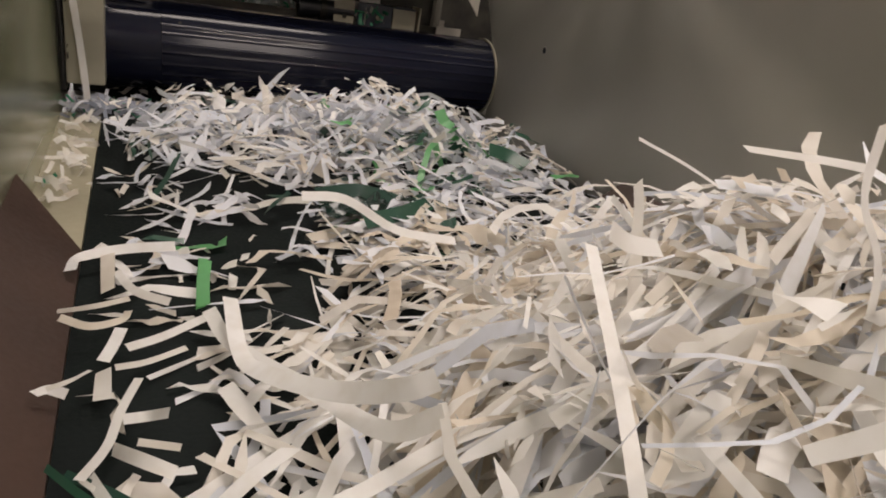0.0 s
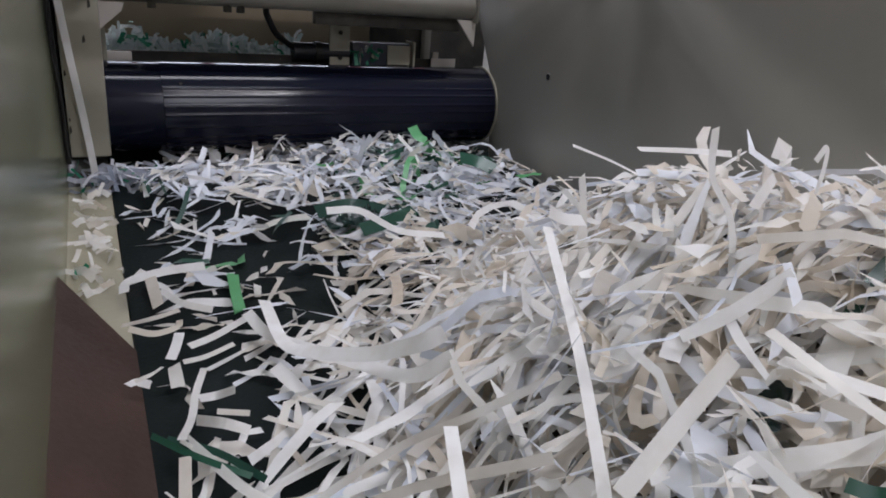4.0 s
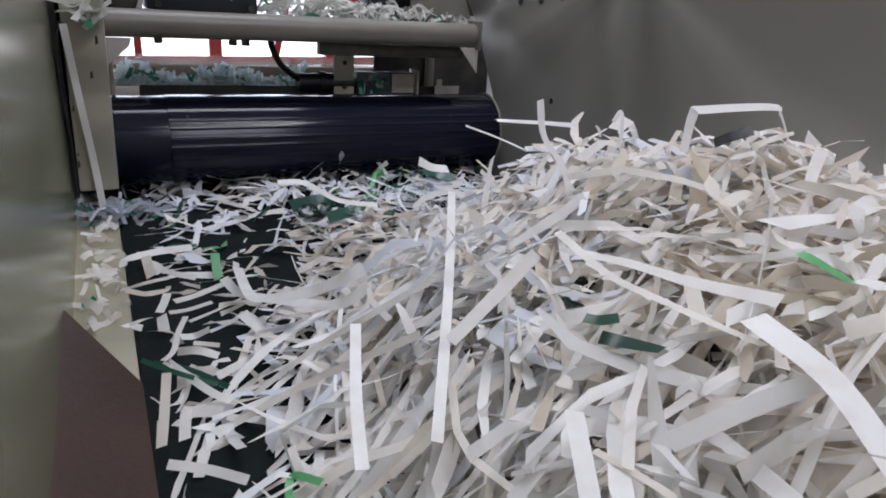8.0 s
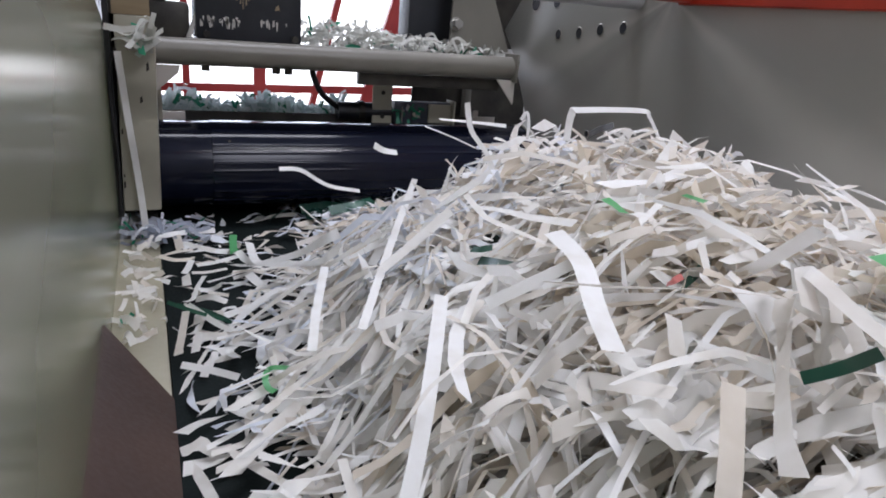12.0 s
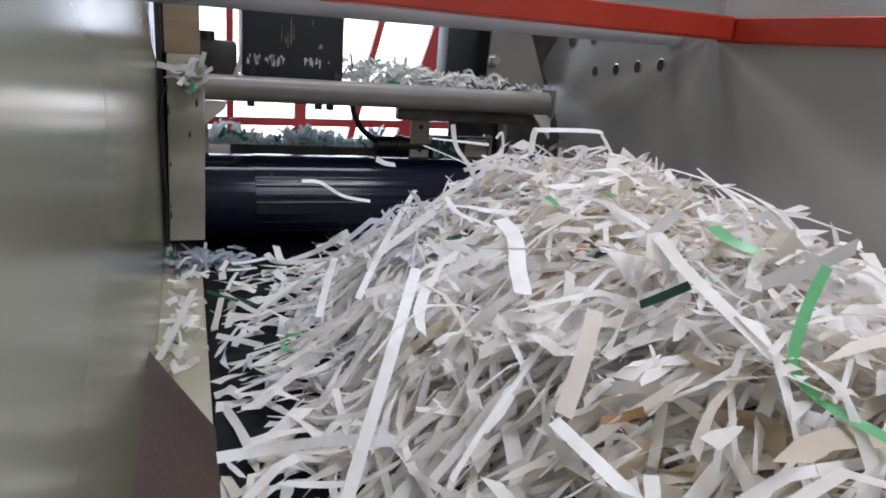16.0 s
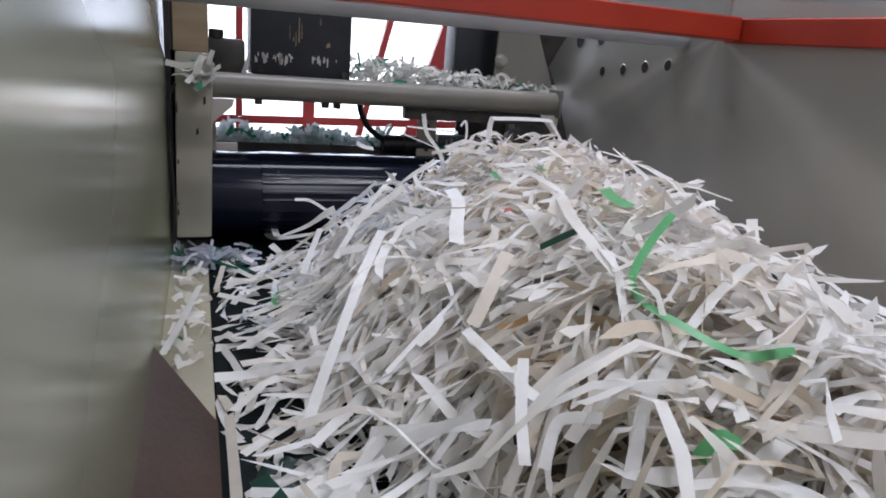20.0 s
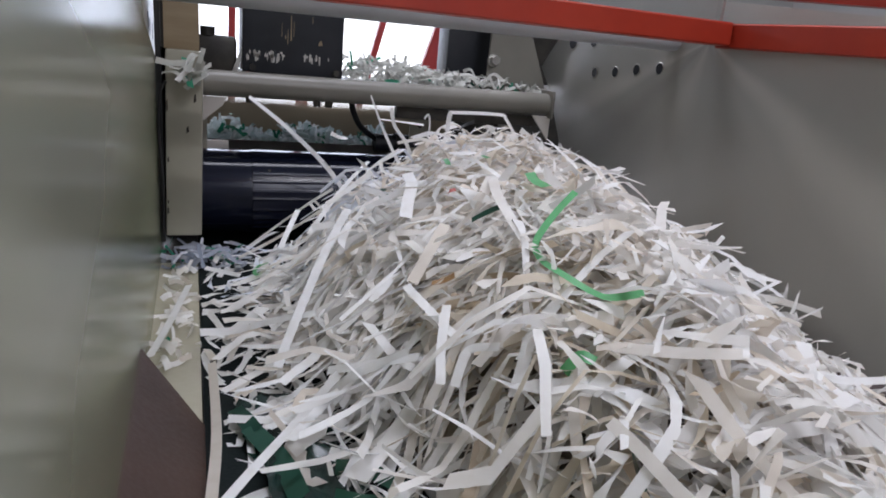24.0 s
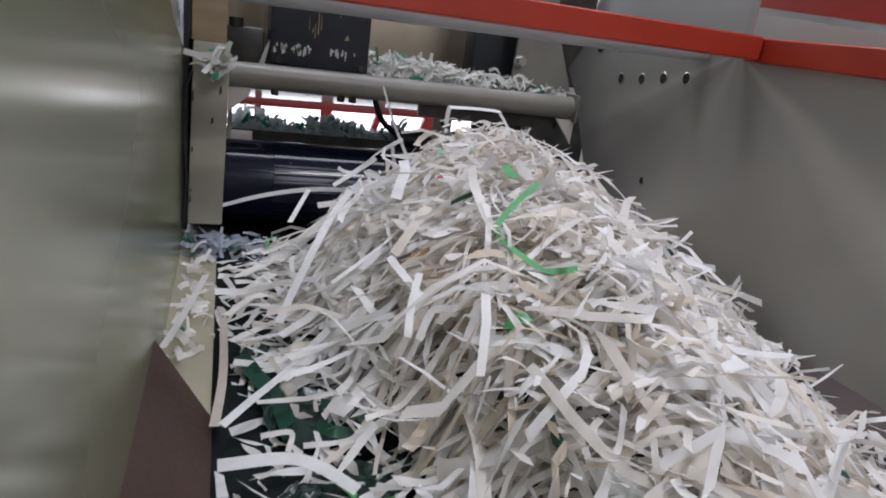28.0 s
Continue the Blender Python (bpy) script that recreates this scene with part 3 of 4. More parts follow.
def bar(name, a, b, w, d, parent, material):
    """A flat bar from a to b in the plane of x and z."""
    a, b = Vector(a), Vector(b)
    t = (b - a).normalized()
    nrm = Vector((-t.z, 0, t.x)) * w / 2
    return part(name, prism(bmesh.new(), [((a - nrm).x, (a - nrm).z), ((b - nrm).x, (b - nrm).z), ((b + nrm).x, (b + nrm).z), ((a + nrm).x, (a + nrm).z)], "y", -d / 2, d / 2), material, parent)


for a, b, w in (((0.066, 0, -0.2), (0.073, 0, 0.62), 0.018), ((0.264, 0, -0.2), (0.264, 0, 0.62), 0.032), ((0.408, 0, 0.08), (0.54, 0, 0.62), 0.018), ((0.575, 0, 0.08), (0.74, 0, 0.62), 0.05), ((-0.14, 0, -0.2), (-0.14, 0, 0.62), 0.03), ((0.95, 0, -0.2), (0.95, 0, 0.62), 0.03)):
    bar("upright", a, b, w, 0.02, guard, RED_DEEP)
for z in (0.14, 0.62, -0.2):
    bar("rail", (-0.14, 0.011, z), (0.95, 0.011, z + 0.02), 0.022, 0.018, guard, RED_DEEP)
for x in (-0.14, 0.95):
    part("leg", B(x - 0.02, x + 0.02, -0.02, 0.02, -0.9, -0.18), RED_DEEP, guard)

frame_top = thing("hopper_frame", "red painted steel frame round the hopper's mouth", "frame", (0, 0, 0))
bm = prism(bmesh.new(), [(-0.12, 0.386), (0.655, 0.393), (0.655, 0.4235), (-0.12, 0.418)], "y", -0.42, -0.39)
bmesh.ops.bevel(bm, geom=bm.edges[:], offset=0.002, segments=1, affect="EDGES")
part("front_bar", bm, RED, frame_top)
bm = prism(bmesh.new(), [(-0.388, 0.3905), (-2.6, 0.315), (-2.6, 0.347), (-0.388, 0.4235)], "x", 0.6552, 0.69)
bmesh.ops.bevel(bm, geom=bm.edges[:], offset=0.002, segments=1, affect="EDGES")
part("side_bar", bm, RED, frame_top)
part("side_sheet", prism(bmesh.new(), [(0.5, 0.40), (-2.6, 0.37), (-2.6, 0.40), (-0.56, 0.436), (0.5, 0.56)], "x", 0.735, 0.74), PALE, frame_top, "pale sheet")
part("upper_bar", prism(bmesh.new(), [(0.5, 0.565), (-0.56, 0.447), (-2.6, 0.41), (-2.6, 0.52), (0.5, 0.67)], "x", 0.745, 0.78), RED, frame_top)
pipe = tagged(part("grey_pipe", rod(bmesh.new(), (-0.082, -0.30, 0.392), (0.66, -0.30, 0.402), 0.017, 32), PIPE), "grey painted pipe across the hopper under the red frame", "pipe")

ram = thing("cutter_ram", "worn beige steel cutter ram moving up and down", "ram", (0.32, 0.30, 0.0))
part("plate", B(-0.36, 0.36, 0, 0.03, 0.0, 0.20, 0.003), RAM_METAL, ram)
part("edge", B(-0.36, 0.36, -0.004, 0.0, -0.012, 0.036, 0.001), BLADE, ram, "bare cutting edge")

# ---- shredded strips ----
# the load of strips, in its own space: y = 0 lies under the cross beam when the load has gone its way to 17 s
RIDGE = ((-1.60, 0.03), (-1.40, 0.065), (-1.25, 0.115), (-1.12, 0.172), (-1.0, 0.212), (-0.85, 0.238), (-0.65, 0.246), (-0.5, 0.25), (-0.4, 0.235), (-0.28, 0.20), (-0.15, 0.10), (0.0, 0.04), (0.15, 0.03), (0.27, 0.055), (0.40, 0.085), (0.60, 0.085), (0.75, 0.05), (0.85, 0.02))
RIDGE_Y, RIDGE_Z = np.array([a for a, _ in RIDGE]), np.array([b for _, b in RIDGE])


def height(x, y):
    """The load's height over the belt."""
    top = np.interp(y, RIDGE_Y, RIDGE_Z)
    crest = np.interp(y, [-1.3, -0.9, -0.5, -0.3, -0.1, 0.2], [0.27, 0.29, 0.36, 0.36, 0.42, 0.42])
    left = np.interp(y, [-1.35, -1.15, -1.0, -0.88, -0.7, -0.6, -0.3, -0.1, 0.2, 0.35], [0.15, 0.12, 0.08, 0.04, -0.02, -0.02, 0.03, 0.10, 0.02, -0.09])
    power = np.interp(y, [-1.1, -0.9, -0.6, -0.3, 0.2, 0.4], [0.50, 0.56, 0.80, 1.0, 1.0, 0.45])
    skirting = np.interp(y, [-0.1, 0.2, 0.4], [1.7, 1.0, 0.45])
    u = np.clip((x - left) / (crest - left), 0, 1)
    body = np.clip((u - 0.2) / 0.3, 0, 1)
    body = body * body * (3 - 2 * body)
    up = (1 - body) * u ** skirting + body * u ** power
    wide = np.interp(y, [-1.3, -1.0, -0.8, -0.5, 0.2], [0.27, 0.37, 0.44, 0.52, 0.30])
    down = 1 - np.clip((x - crest) / wide, 0, 1) ** 1.1
    lumps = 0.015 * np.sin(x * 37 + y * 21) * np.sin(y * 31 - x * 11) * np.clip(top / 0.1, 0, 1) * np.clip(up * 8, 0, 1)
    return np.maximum(top * np.minimum(up, down) + lumps, 0.0)


def ribbon(rng, x, y, length, width, off, lean=0.0, arch=0.0, bend=0.0, fold=0.0, yaw=None, bank=None, seg=7):
    """Centre line and edges of one strip that lies on the load."""
    yaw = rng.uniform(0, math.pi) if yaw is None else yaw
    bank = rng.normal(0, 0.45) if bank is None else bank
    s = np.linspace(-0.5, 0.5, seg + 1)
    turn = yaw + bend * s + fold * (s > rng.uniform(-0.2, 0.3))
    step = length / seg
    dx, dy = np.cos(turn) * step, np.sin(turn) * step
    px, py = x + np.cumsum(dx) - dx.sum() / 2, y + np.cumsum(dy) - dy.sum() / 2
    ground = height(px, py)
    base = ground.mean() * 0.45 + ground * 0.55
    pz = np.maximum(base + off + lean * s * length + arch * (0.25 - s * s) * length, 0.0012 + 0.3 * max(off, 0))
    if off < 0:
        pz += rng.normal(0, 0.0011, seg + 1)
    if rng.random() < 0.3 and length > 0.05:
        pz += rng.choice([-0.45, 0.5]) * length * (0.2 - np.abs(s - rng.uniform(-0.25, 0.25)))
        pz = np.maximum(pz, 0.0012)
    pz = np.minimum(pz, base + 0.034)
    mid = np.stack([px, py, pz], 1)
    tan = np.gradient(mid, axis=0)
    tan /= np.linalg.norm(tan, axis=1)[:, None] + 1e-9
    side = np.stack([-tan[:, 1], tan[:, 0], 0 * px], 1)
    side /= np.linalg.norm(side, axis=1)[:, None] + 1e-9
    upv = np.cross(tan, side)
    roll = bank + rng.normal(0, 0.45) * s * 2 + rng.normal(0, 0.3) * np.sin(s * 9 + rng.uniform(0, 6))
    edge = side * np.cos(roll)[:, None] + upv * np.sin(roll)[:, None]
    w = np.full(seg + 1, width / 2)
    w *= 1 + rng.normal(0, 0.07, seg + 1)
    if rng.random() < 0.4:
        w[-1] *= rng.uniform(0.05, 0.6)
    if rng.random() < 0.15:
        w[0] *= rng.uniform(0.05, 0.6)
    lo, hi = mid - edge * w[:, None], mid + edge * w[:, None]
    hi += tan * rng.normal(0, 0.7) * width
    lo[:, 2], hi[:, 2] = np.maximum(lo[:, 2], 0.0008), np.maximum(hi[:, 2], 0.0008)
    return lo, hi


def ribbon_mesh(name, ribbons, material):
    verts, faces, n = [], [], 0
    for lo, hi in ribbons:
        k = len(lo)
        verts.append(np.stack([lo, hi], 1).reshape(-1, 3))
        faces += [(n + 2 * i, n + 2 * i + 1, n + 2 * i + 3, n + 2 * i + 2) for i in range(k - 1)]
        n += 2 * k
    me = bpy.data.meshes.new(name)
    me.from_pydata(np.concatenate(verts).tolist(), [], faces)
    me.materials.append(material)
    for f in me.polygons:
        f.use_smooth = True
    return me


def strip_along(path, width, facing=(0, -0.6, 0.8), steps=5, spin=0.0):
    """Edges of a strip that runs through the given points, its face turned towards facing."""
    pts = smooth_path([Vector(p) for p in path], steps)
    lo, hi, face = [], [], Vector(facing).normalized()
    for i, p in enumerate(pts):
        t = (pts[min(i + 1, len(pts) - 1)] - pts[max(i - 1, 0)]).normalized()
        e = t.cross(face).normalized()
        e = Matrix.Rotation(spin * (i / len(pts) - 0.5), 3, t) @ e
        lo.append(p - e * width / 2)
        hi.append(p + e * width / 2)
    return np.array(lo), np.array(hi)


load = thing("strip_load", "deep loose heap of shredded white strips riding on the belt", "shredded heap", (0, 0, 0))
CUTS = (0.85, 0.66, 0.50, 0.34, 0.18, 0.04, -0.10, -0.22, -0.34, -0.46, -0.60, -0.76, -0.94, -1.14, -1.36, -1.62)
SECTIONS = []
rng = np.random.default_rng(11)


def density(x, y):
    """How thickly strips lie: sparse on the bare belt, full on the heap."""
    patch = 0.6 + 0.8 * noise.noise(Vector((x * 9, y * 9, 0.3)))
    bare = np.interp(y, [-0.42, -0.28, -0.16, 0.0, 0.08, 0.24, 0.4], [0.9, 0.8, 1.4, 1.2, 0.7, 0.75, 1.0])
    return np.clip((0.20 + min(float(height(x, y)) * 8, 0.22)) * patch * bare + (height(x, y) / 0.12) ** 1.6, 0.04, 1)


def lone(r, material, parent, label="", name="strip"):
    """One strip as a part of its own."""
    ob = new(name, ribbon_mesh(name, [r], material))
    ob.parent = parent
    if label:
        tagged(ob, label)
    return ob


def section(y1, y0):
    area = (y1 - y0) * 0.72
    many = int(area * 9500)
    white, dark, green, bright, old, cream, cool, single = [], [], [], [], [], [], [], []
    for i in range(many):
        x, y = rng.uniform(-0.02, 0.655), rng.uniform(y0, y1)
        h = float(height(x, y))
        if rng.random() > density(x, y) * (1 if h > 0.03 else 1.3) * (0.8 if y > 0.15 else 1):
            continue
        deep = h > 0.03
        length = min(rng.gamma(2.6, 0.040) + 0.024, 0.28)
        width = min(max(rng.normal(0.0064, 0.0021), 0.002), 0.0115)
        if not deep and h > 0.006 and y < -0.05:
            length = min(length, 0.16)
        elif not deep:
            length, width = min(rng.gamma(3.0, 0.016) + 0.02, 0.13), rng.uniform(0.004, 0.0092)
        elif y > 0.22:
            length, width = rng.uniform(0.028, 0.12), rng.uniform(0.0045, 0.0105)
        if rng.random() < 0.09:
            width, length = rng.uniform(0.010, 0.020), min(length, 0.08)
        crown = np.clip((h - 0.13) / 0.1, 0, 1)
        off = rng.uniform(-0.072, -0.002) if deep else rng.uniform(0.0, 0.008 + 0.5 * h)
        lean = float(np.clip(rng.normal(0, 0.30 - 0.10 * crown), -0.5, 0.5)) if deep else rng.normal(0, 0.05)
        fold = rng.choice([0, 0, 0, 0, 1.2, -1.4, 2.2]) * rng.uniform(0.6, 1.1)
        arch = float(np.clip(rng.normal(0.03, 0.28 - 0.1 * crown), -0.5, 0.5)) if deep else 0.04
        # strips tend to slide down the slope, away from the crest
        if rng.random() < (0.45 if y > -0.6 else 0.55):
            yaw = rng.normal(0.55, 0.5) if y > -0.6 else rng.normal(0.1, 0.6)
        else:
            yaw = rng.uniform(0, math.pi)
        r = ribbon(rng, x, y, length, width, off, lean, arch, rng.normal(0, (1.7 if y > 0.2 else 0.95) if deep else 0.35), fold, yaw, rng.normal(0, 0.7) if deep else rng.normal(0, 0.2))
        if r[0][:, 0].min() < -0.026 or r[0][:, 0].max() > 0.656 or r[1][:, 0].max() > 0.656:
            continue
        k = rng.random()
        # brown stains; the last spot puts a hollow's shade into strip colour
        stain_and_shade = math.exp(-((x - 0.36) / 0.12) ** 2 - ((y + 0.63) / 0.11) ** 2) + 0.6 * math.exp(-((x - 0.2) / 0.08) ** 2 - ((y + 1.08) / 0.06) ** 2) + 0.8 * math.exp(-((x - 0.2) / 0.07) ** 2 - ((y + 0.93) / 0.05) ** 2)
        # share of strips tinted as by window light, by place along the load
        daylit = float(np.interp(y, [-0.58, -0.46, -0.3, -0.1, 0.15], [0.0, 0.28, 0.22, 0.18, 0.75]))
        if k < 0.014 + (0.05 * daylit if y > 0 else 0) and length < 0.09:
            dark.append(r)
        elif y > 0.12 and x > 0.28 and rng.random() < 0.08:
            (dark if rng.random() < 0.6 else green).append(r)
        elif 0.1 < k < 0.105 and length < 0.07:
            green.append(r)
        elif rng.random() < stain_and_shade * 0.8 and off < -0.004 and length < 0.17:
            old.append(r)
        elif rng.random() < daylit:
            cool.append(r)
        elif rng.random() < min(max(0.16 + (x - 0.14) * 2.2, 0.12), 0.68) * (1 if -0.8 < y < 0.05 else 0.5) and length < 0.15:
            cream.append(r)
        # extra bright strips on the crest stand in for light from above
        elif k < (0.42 if h > 0.13 else 0.3):
            bright.append(r)
        elif off > -0.012 and len(single) < 20:
            single.append(r)
        else:
            white.append(r)
    for i in range(int(area * 2600)):
        x, y = rng.uniform(-0.02, 0.65), rng.uniform(y0, y1)
        if rng.random() < density(x, y):
            white.append(ribbon(rng, x, y, rng.uniform(0.012, 0.03), rng.uniform(0.002, 0.009), rng.uniform(-0.004, 0.010), rng.normal(0, 0.3), 0.1, 0, 0, seg=3))
    group = new("heap_section", ribbon_mesh("heap_section", white, STRIP))
    group.parent = load
    tagged(group, "tangled white and cream shredded strips", kind="stuff")
    for items, mat_s, name, text in ((dark, STRIP_DARK, "dark_tangle", "scattered dark green strips"), (green, STRIP_GREEN, "green_tangle", "scattered bright green strips"), (bright, STRIP_BRIGHT, "white_tangle", "clean white strips, more of them on the lit crest"), (cool, STRIP_DAYLIT, "bluish_tangle", "white strips tinted with bluish window light"), (cream, STRIP_CREAM, "cream_tangle", "cream-coloured strips"), (old, STRIP_BROWN, "stained_tangle", "brown strips, stained on the crest, one hollow coloured as shade")):
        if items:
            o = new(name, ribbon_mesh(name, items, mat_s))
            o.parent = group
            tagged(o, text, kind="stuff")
    for r in single:
        lone(r, STRIP, group)
    # the packed inside of the heap, coloured dark for the shade between the strips
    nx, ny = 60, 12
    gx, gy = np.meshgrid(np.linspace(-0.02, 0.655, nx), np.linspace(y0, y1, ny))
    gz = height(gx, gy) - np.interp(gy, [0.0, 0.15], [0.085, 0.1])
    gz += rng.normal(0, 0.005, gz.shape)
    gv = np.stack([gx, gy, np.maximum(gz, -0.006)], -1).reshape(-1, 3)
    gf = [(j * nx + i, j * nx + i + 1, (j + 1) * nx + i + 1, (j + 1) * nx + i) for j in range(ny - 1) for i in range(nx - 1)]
    me = bpy.data.meshes.new("shade_core")
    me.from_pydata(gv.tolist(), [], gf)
    me.materials.append(CORE_SHADE)
    o = new("shade_core", me)
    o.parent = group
    return group


for y1, y0 in zip(CUTS, CUTS[1:]):
    SECTIONS.append((y1, y0, section(y1, y0)))


def in_section(y):
    for y1, y0, g in SECTIONS:
        if y0 <= y <= y1:
            return g
    return SECTIONS[-1][2]



def lay_strip(material, width, label, *path):
    """A strip that can be told apart, through a few points of its course."""
    y = sum(p[1] for p in path) / len(path)
    path = [(a, b - (0.004 if 0.1 < c < 0.235 else 0), c + (0.006 if 0.1 < c < 0.235 else 0)) for a, b, c in path]
    return lone(strip_along(path, width, (-0.2, -0.62, 0.76), 5, rng.normal(0, 0.5)), material, in_section(y), label)


lay_strip(STRIP_BRIGHT, 0.0114, "", (0.081, -0.115, 0.041), (0.079, -0.184, 0.040), (0.086, -0.224, 0.051), (0.111, -0.288, 0.081), (0.130, -0.323, 0.102), (0.144, -0.331, 0.112))
lay_strip(STRIP_BRIGHT, 0.0068, "", (0.242, -0.294, 0.160), (0.177, -0.416, 0.143), (0.132, -0.497, 0.122), (0.103, -0.548, 0.105))
lay_strip(STRIP_BRIGHT, 0.0097, "", (0.050, 0.027, 0.017), (0.010, 0.024, 0.017), (-0.025, 0.009, 0.017), (-0.031, -0.017, 0.018))
lay_strip(STRIP_GREEN, 0.0081, "bright green strip", (0.072, -0.000, 0.017), (0.067, -0.045, 0.018), (0.063, -0.087, 0.017))
lay_strip(STRIP_BRIGHT, 0.0105, "", (0.067, -0.105, 0.026), (0.078, -0.155, 0.027), (0.110, -0.260, 0.059), (0.126, -0.326, 0.084), (0.144, -0.343, 0.101))
lay_strip(STRIP_BRIGHT, 0.0077, "", (0.111, -0.403, 0.102), (0.088, -0.472, 0.093), (0.071, -0.529, 0.086))
lay_strip(STRIP, 0.0058, "", (0.029, -0.376, 0.025), (0.085, -0.399, 0.064), (0.137, -0.455, 0.115))
lay_strip(STRIP, 0.0052, "", (0.207, -0.494, 0.192), (0.193, -0.555, 0.191), (0.190, -0.596, 0.194), (0.193, -0.650, 0.197))
lay_strip(STRIP, 0.0076, "", (0.203, -0.505, 0.185), (0.207, -0.556, 0.195), (0.209, -0.594, 0.200), (0.215, -0.638, 0.208))
lay_strip(STRIP_BRIGHT, 0.008, "broad clean white strip", (0.149, -0.650, 0.163), (0.172, -0.661, 0.179), (0.191, -0.674, 0.195))
lay_strip(STRIP_BRIGHT, 0.0129, "broad clean white strip", (0.199, -0.638, 0.203), (0.192, -0.679, 0.198), (0.176, -0.718, 0.186), (0.165, -0.749, 0.178))
lay_strip(STRIP_BRIGHT, 0.0066, "white strip bent into a square loop", (0.300, -0.500, 0.244), (0.302, -0.500, 0.268), (0.312, -0.500, 0.271), (0.378, -0.500, 0.272), (0.389, -0.500, 0.266), (0.408, -0.500, 0.242))
lay_strip(STRIP_BRIGHT, 0.0061, "", (0.240, -0.420, 0.266), (0.247, -0.420, 0.240), (0.267, -0.420, 0.207), (0.285, -0.420, 0.157))
lay_strip(STRIP_BRIGHT, 0.0043, "", (0.231, -0.380, 0.245), (0.276, -0.380, 0.242), (0.305, -0.380, 0.234))
lay_strip(STRIP_BRIGHT, 0.0058, "", (0.102, -0.220, 0.158), (0.127, -0.220, 0.156), (0.160, -0.220, 0.137), (0.200, -0.220, 0.129))
lay_strip(STRIP_BRIGHT, 0.007, "", (0.156, -0.400, 0.217), (0.166, -0.400, 0.212), (0.179, -0.400, 0.210))
lay_strip(STRIP_BRIGHT, 0.0032, "", (0.282, -0.450, 0.255), (0.288, -0.450, 0.262), (0.291, -0.450, 0.251), (0.291, -0.450, 0.237))
lay_strip(STRIP, 0.0088, "", (0.153, -0.748, 0.152), (0.158, -0.743, 0.160), (0.169, -0.764, 0.166), (0.176, -0.780, 0.171))
lay_strip(STRIP_GREEN, 0.0064, "bright green strip", (0.253, -0.617, 0.218), (0.251, -0.630, 0.217), (0.246, -0.647, 0.216))
lay_strip(STRIP_GREEN, 0.0046, "bright green strip", (0.283, -0.662, 0.236), (0.283, -0.671, 0.236), (0.283, -0.681, 0.236))
lay_strip(STRIP_DARK, 0.0077, "dark green strip", (0.187, -0.565, 0.159), (0.189, -0.582, 0.164), (0.193, -0.601, 0.169))
lay_strip(STRIP_GREEN, 0.0052, "bright green strip curled into a hook", (0.059, -0.495, 0.055), (0.050, -0.467, 0.041), (0.044, -0.475, 0.037), (0.043, -0.497, 0.040), (0.046, -0.511, 0.044))
lay_strip(STRIP_GREEN, 0.0104, "bright green strip", (0.275, -0.795, 0.240), (0.268, -0.820, 0.237), (0.270, -0.839, 0.235))
lay_strip(STRIP_GREEN, 0.0059, "long bright green ribbon", (0.275, -0.880, 0.239), (0.249, -0.890, 0.217), (0.224, -0.908, 0.198), (0.220, -0.927, 0.189), (0.224, -0.956, 0.186), (0.230, -0.982, 0.183), (0.234, -1.001, 0.185), (0.253, -1.011, 0.191))
lay_strip(STRIP_BRIGHT, 0.0093, "long clean white strip", (0.139, -0.606, 0.152), (0.101, -0.679, 0.126), (0.076, -0.722, 0.099), (0.054, -0.751, 0.063), (0.040, -0.774, 0.040))
lay_strip(STRIP_BRIGHT, 0.0089, "", (-0.029, -0.660, 0.031), (0.009, -0.657, 0.030), (0.051, -0.705, 0.061), (0.086, -0.764, 0.091))
lay_strip(STRIP, 0.0101, "", (0.224, -0.800, 0.215), (0.238, -0.784, 0.226), (0.227, -0.823, 0.218), (0.219, -0.867, 0.209), (0.214, -0.908, 0.199))
lay_strip(STRIP_BRIGHT, 0.0077, "", (0.139, -0.842, 0.140), (0.143, -0.880, 0.137), (0.149, -0.916, 0.132), (0.152, -0.931, 0.131))
lay_strip(STRIP, 0.0105, "", (0.188, -0.799, 0.184), (0.162, -0.827, 0.162), (0.144, -0.843, 0.143))
lay_strip(STRIP_DARK, 0.0058, "dark green strip", (0.208, -0.814, 0.192), (0.216, -0.824, 0.201), (0.228, -0.830, 0.209))
lay_strip(STRIP_RUST, 0.0052, "rust-stained strip", (0.156, -0.860, 0.148), (0.164, -0.866, 0.152), (0.170, -0.875, 0.160))
lay_strip(STRIP_GREEN, 0.0093, "crumpled bright green piece", (0.193, -1.020, 0.141), (0.203, -1.021, 0.152), (0.210, -1.028, 0.152))
lay_strip(STRIP, 0.0073, "", (0.153, -0.905, 0.146), (0.140, -0.933, 0.124), (0.132, -0.958, 0.106))
lay_strip(STRIP_BRIGHT, 0.007, "", (0.140, -0.965, 0.107), (0.150, -0.955, 0.125), (0.157, -0.956, 0.132), (0.169, -0.971, 0.139))
lay_strip(STRIP_BRIGHT, 0.0089, "", (0.037, -0.886, 0.031), (0.071, -0.840, 0.032), (0.090, -0.863, 0.071), (0.125, -0.902, 0.105))
lay_strip(STRIP, 0.0079, "", (0.216, -1.035, 0.165), (0.238, -1.064, 0.173), (0.265, -1.090, 0.182))
lay_strip(STRIP_BRIGHT, 0.0077, "long clean white strip", (-0.019, -0.949, 0.026), (0.006, -0.910, 0.025), (0.043, -0.857, 0.025), (0.084, -0.844, 0.065))
lay_strip(STRIP, 0.0073, "", (-0.008, -0.821, 0.018), (0.036, -0.834, 0.018), (0.084, -0.879, 0.036))
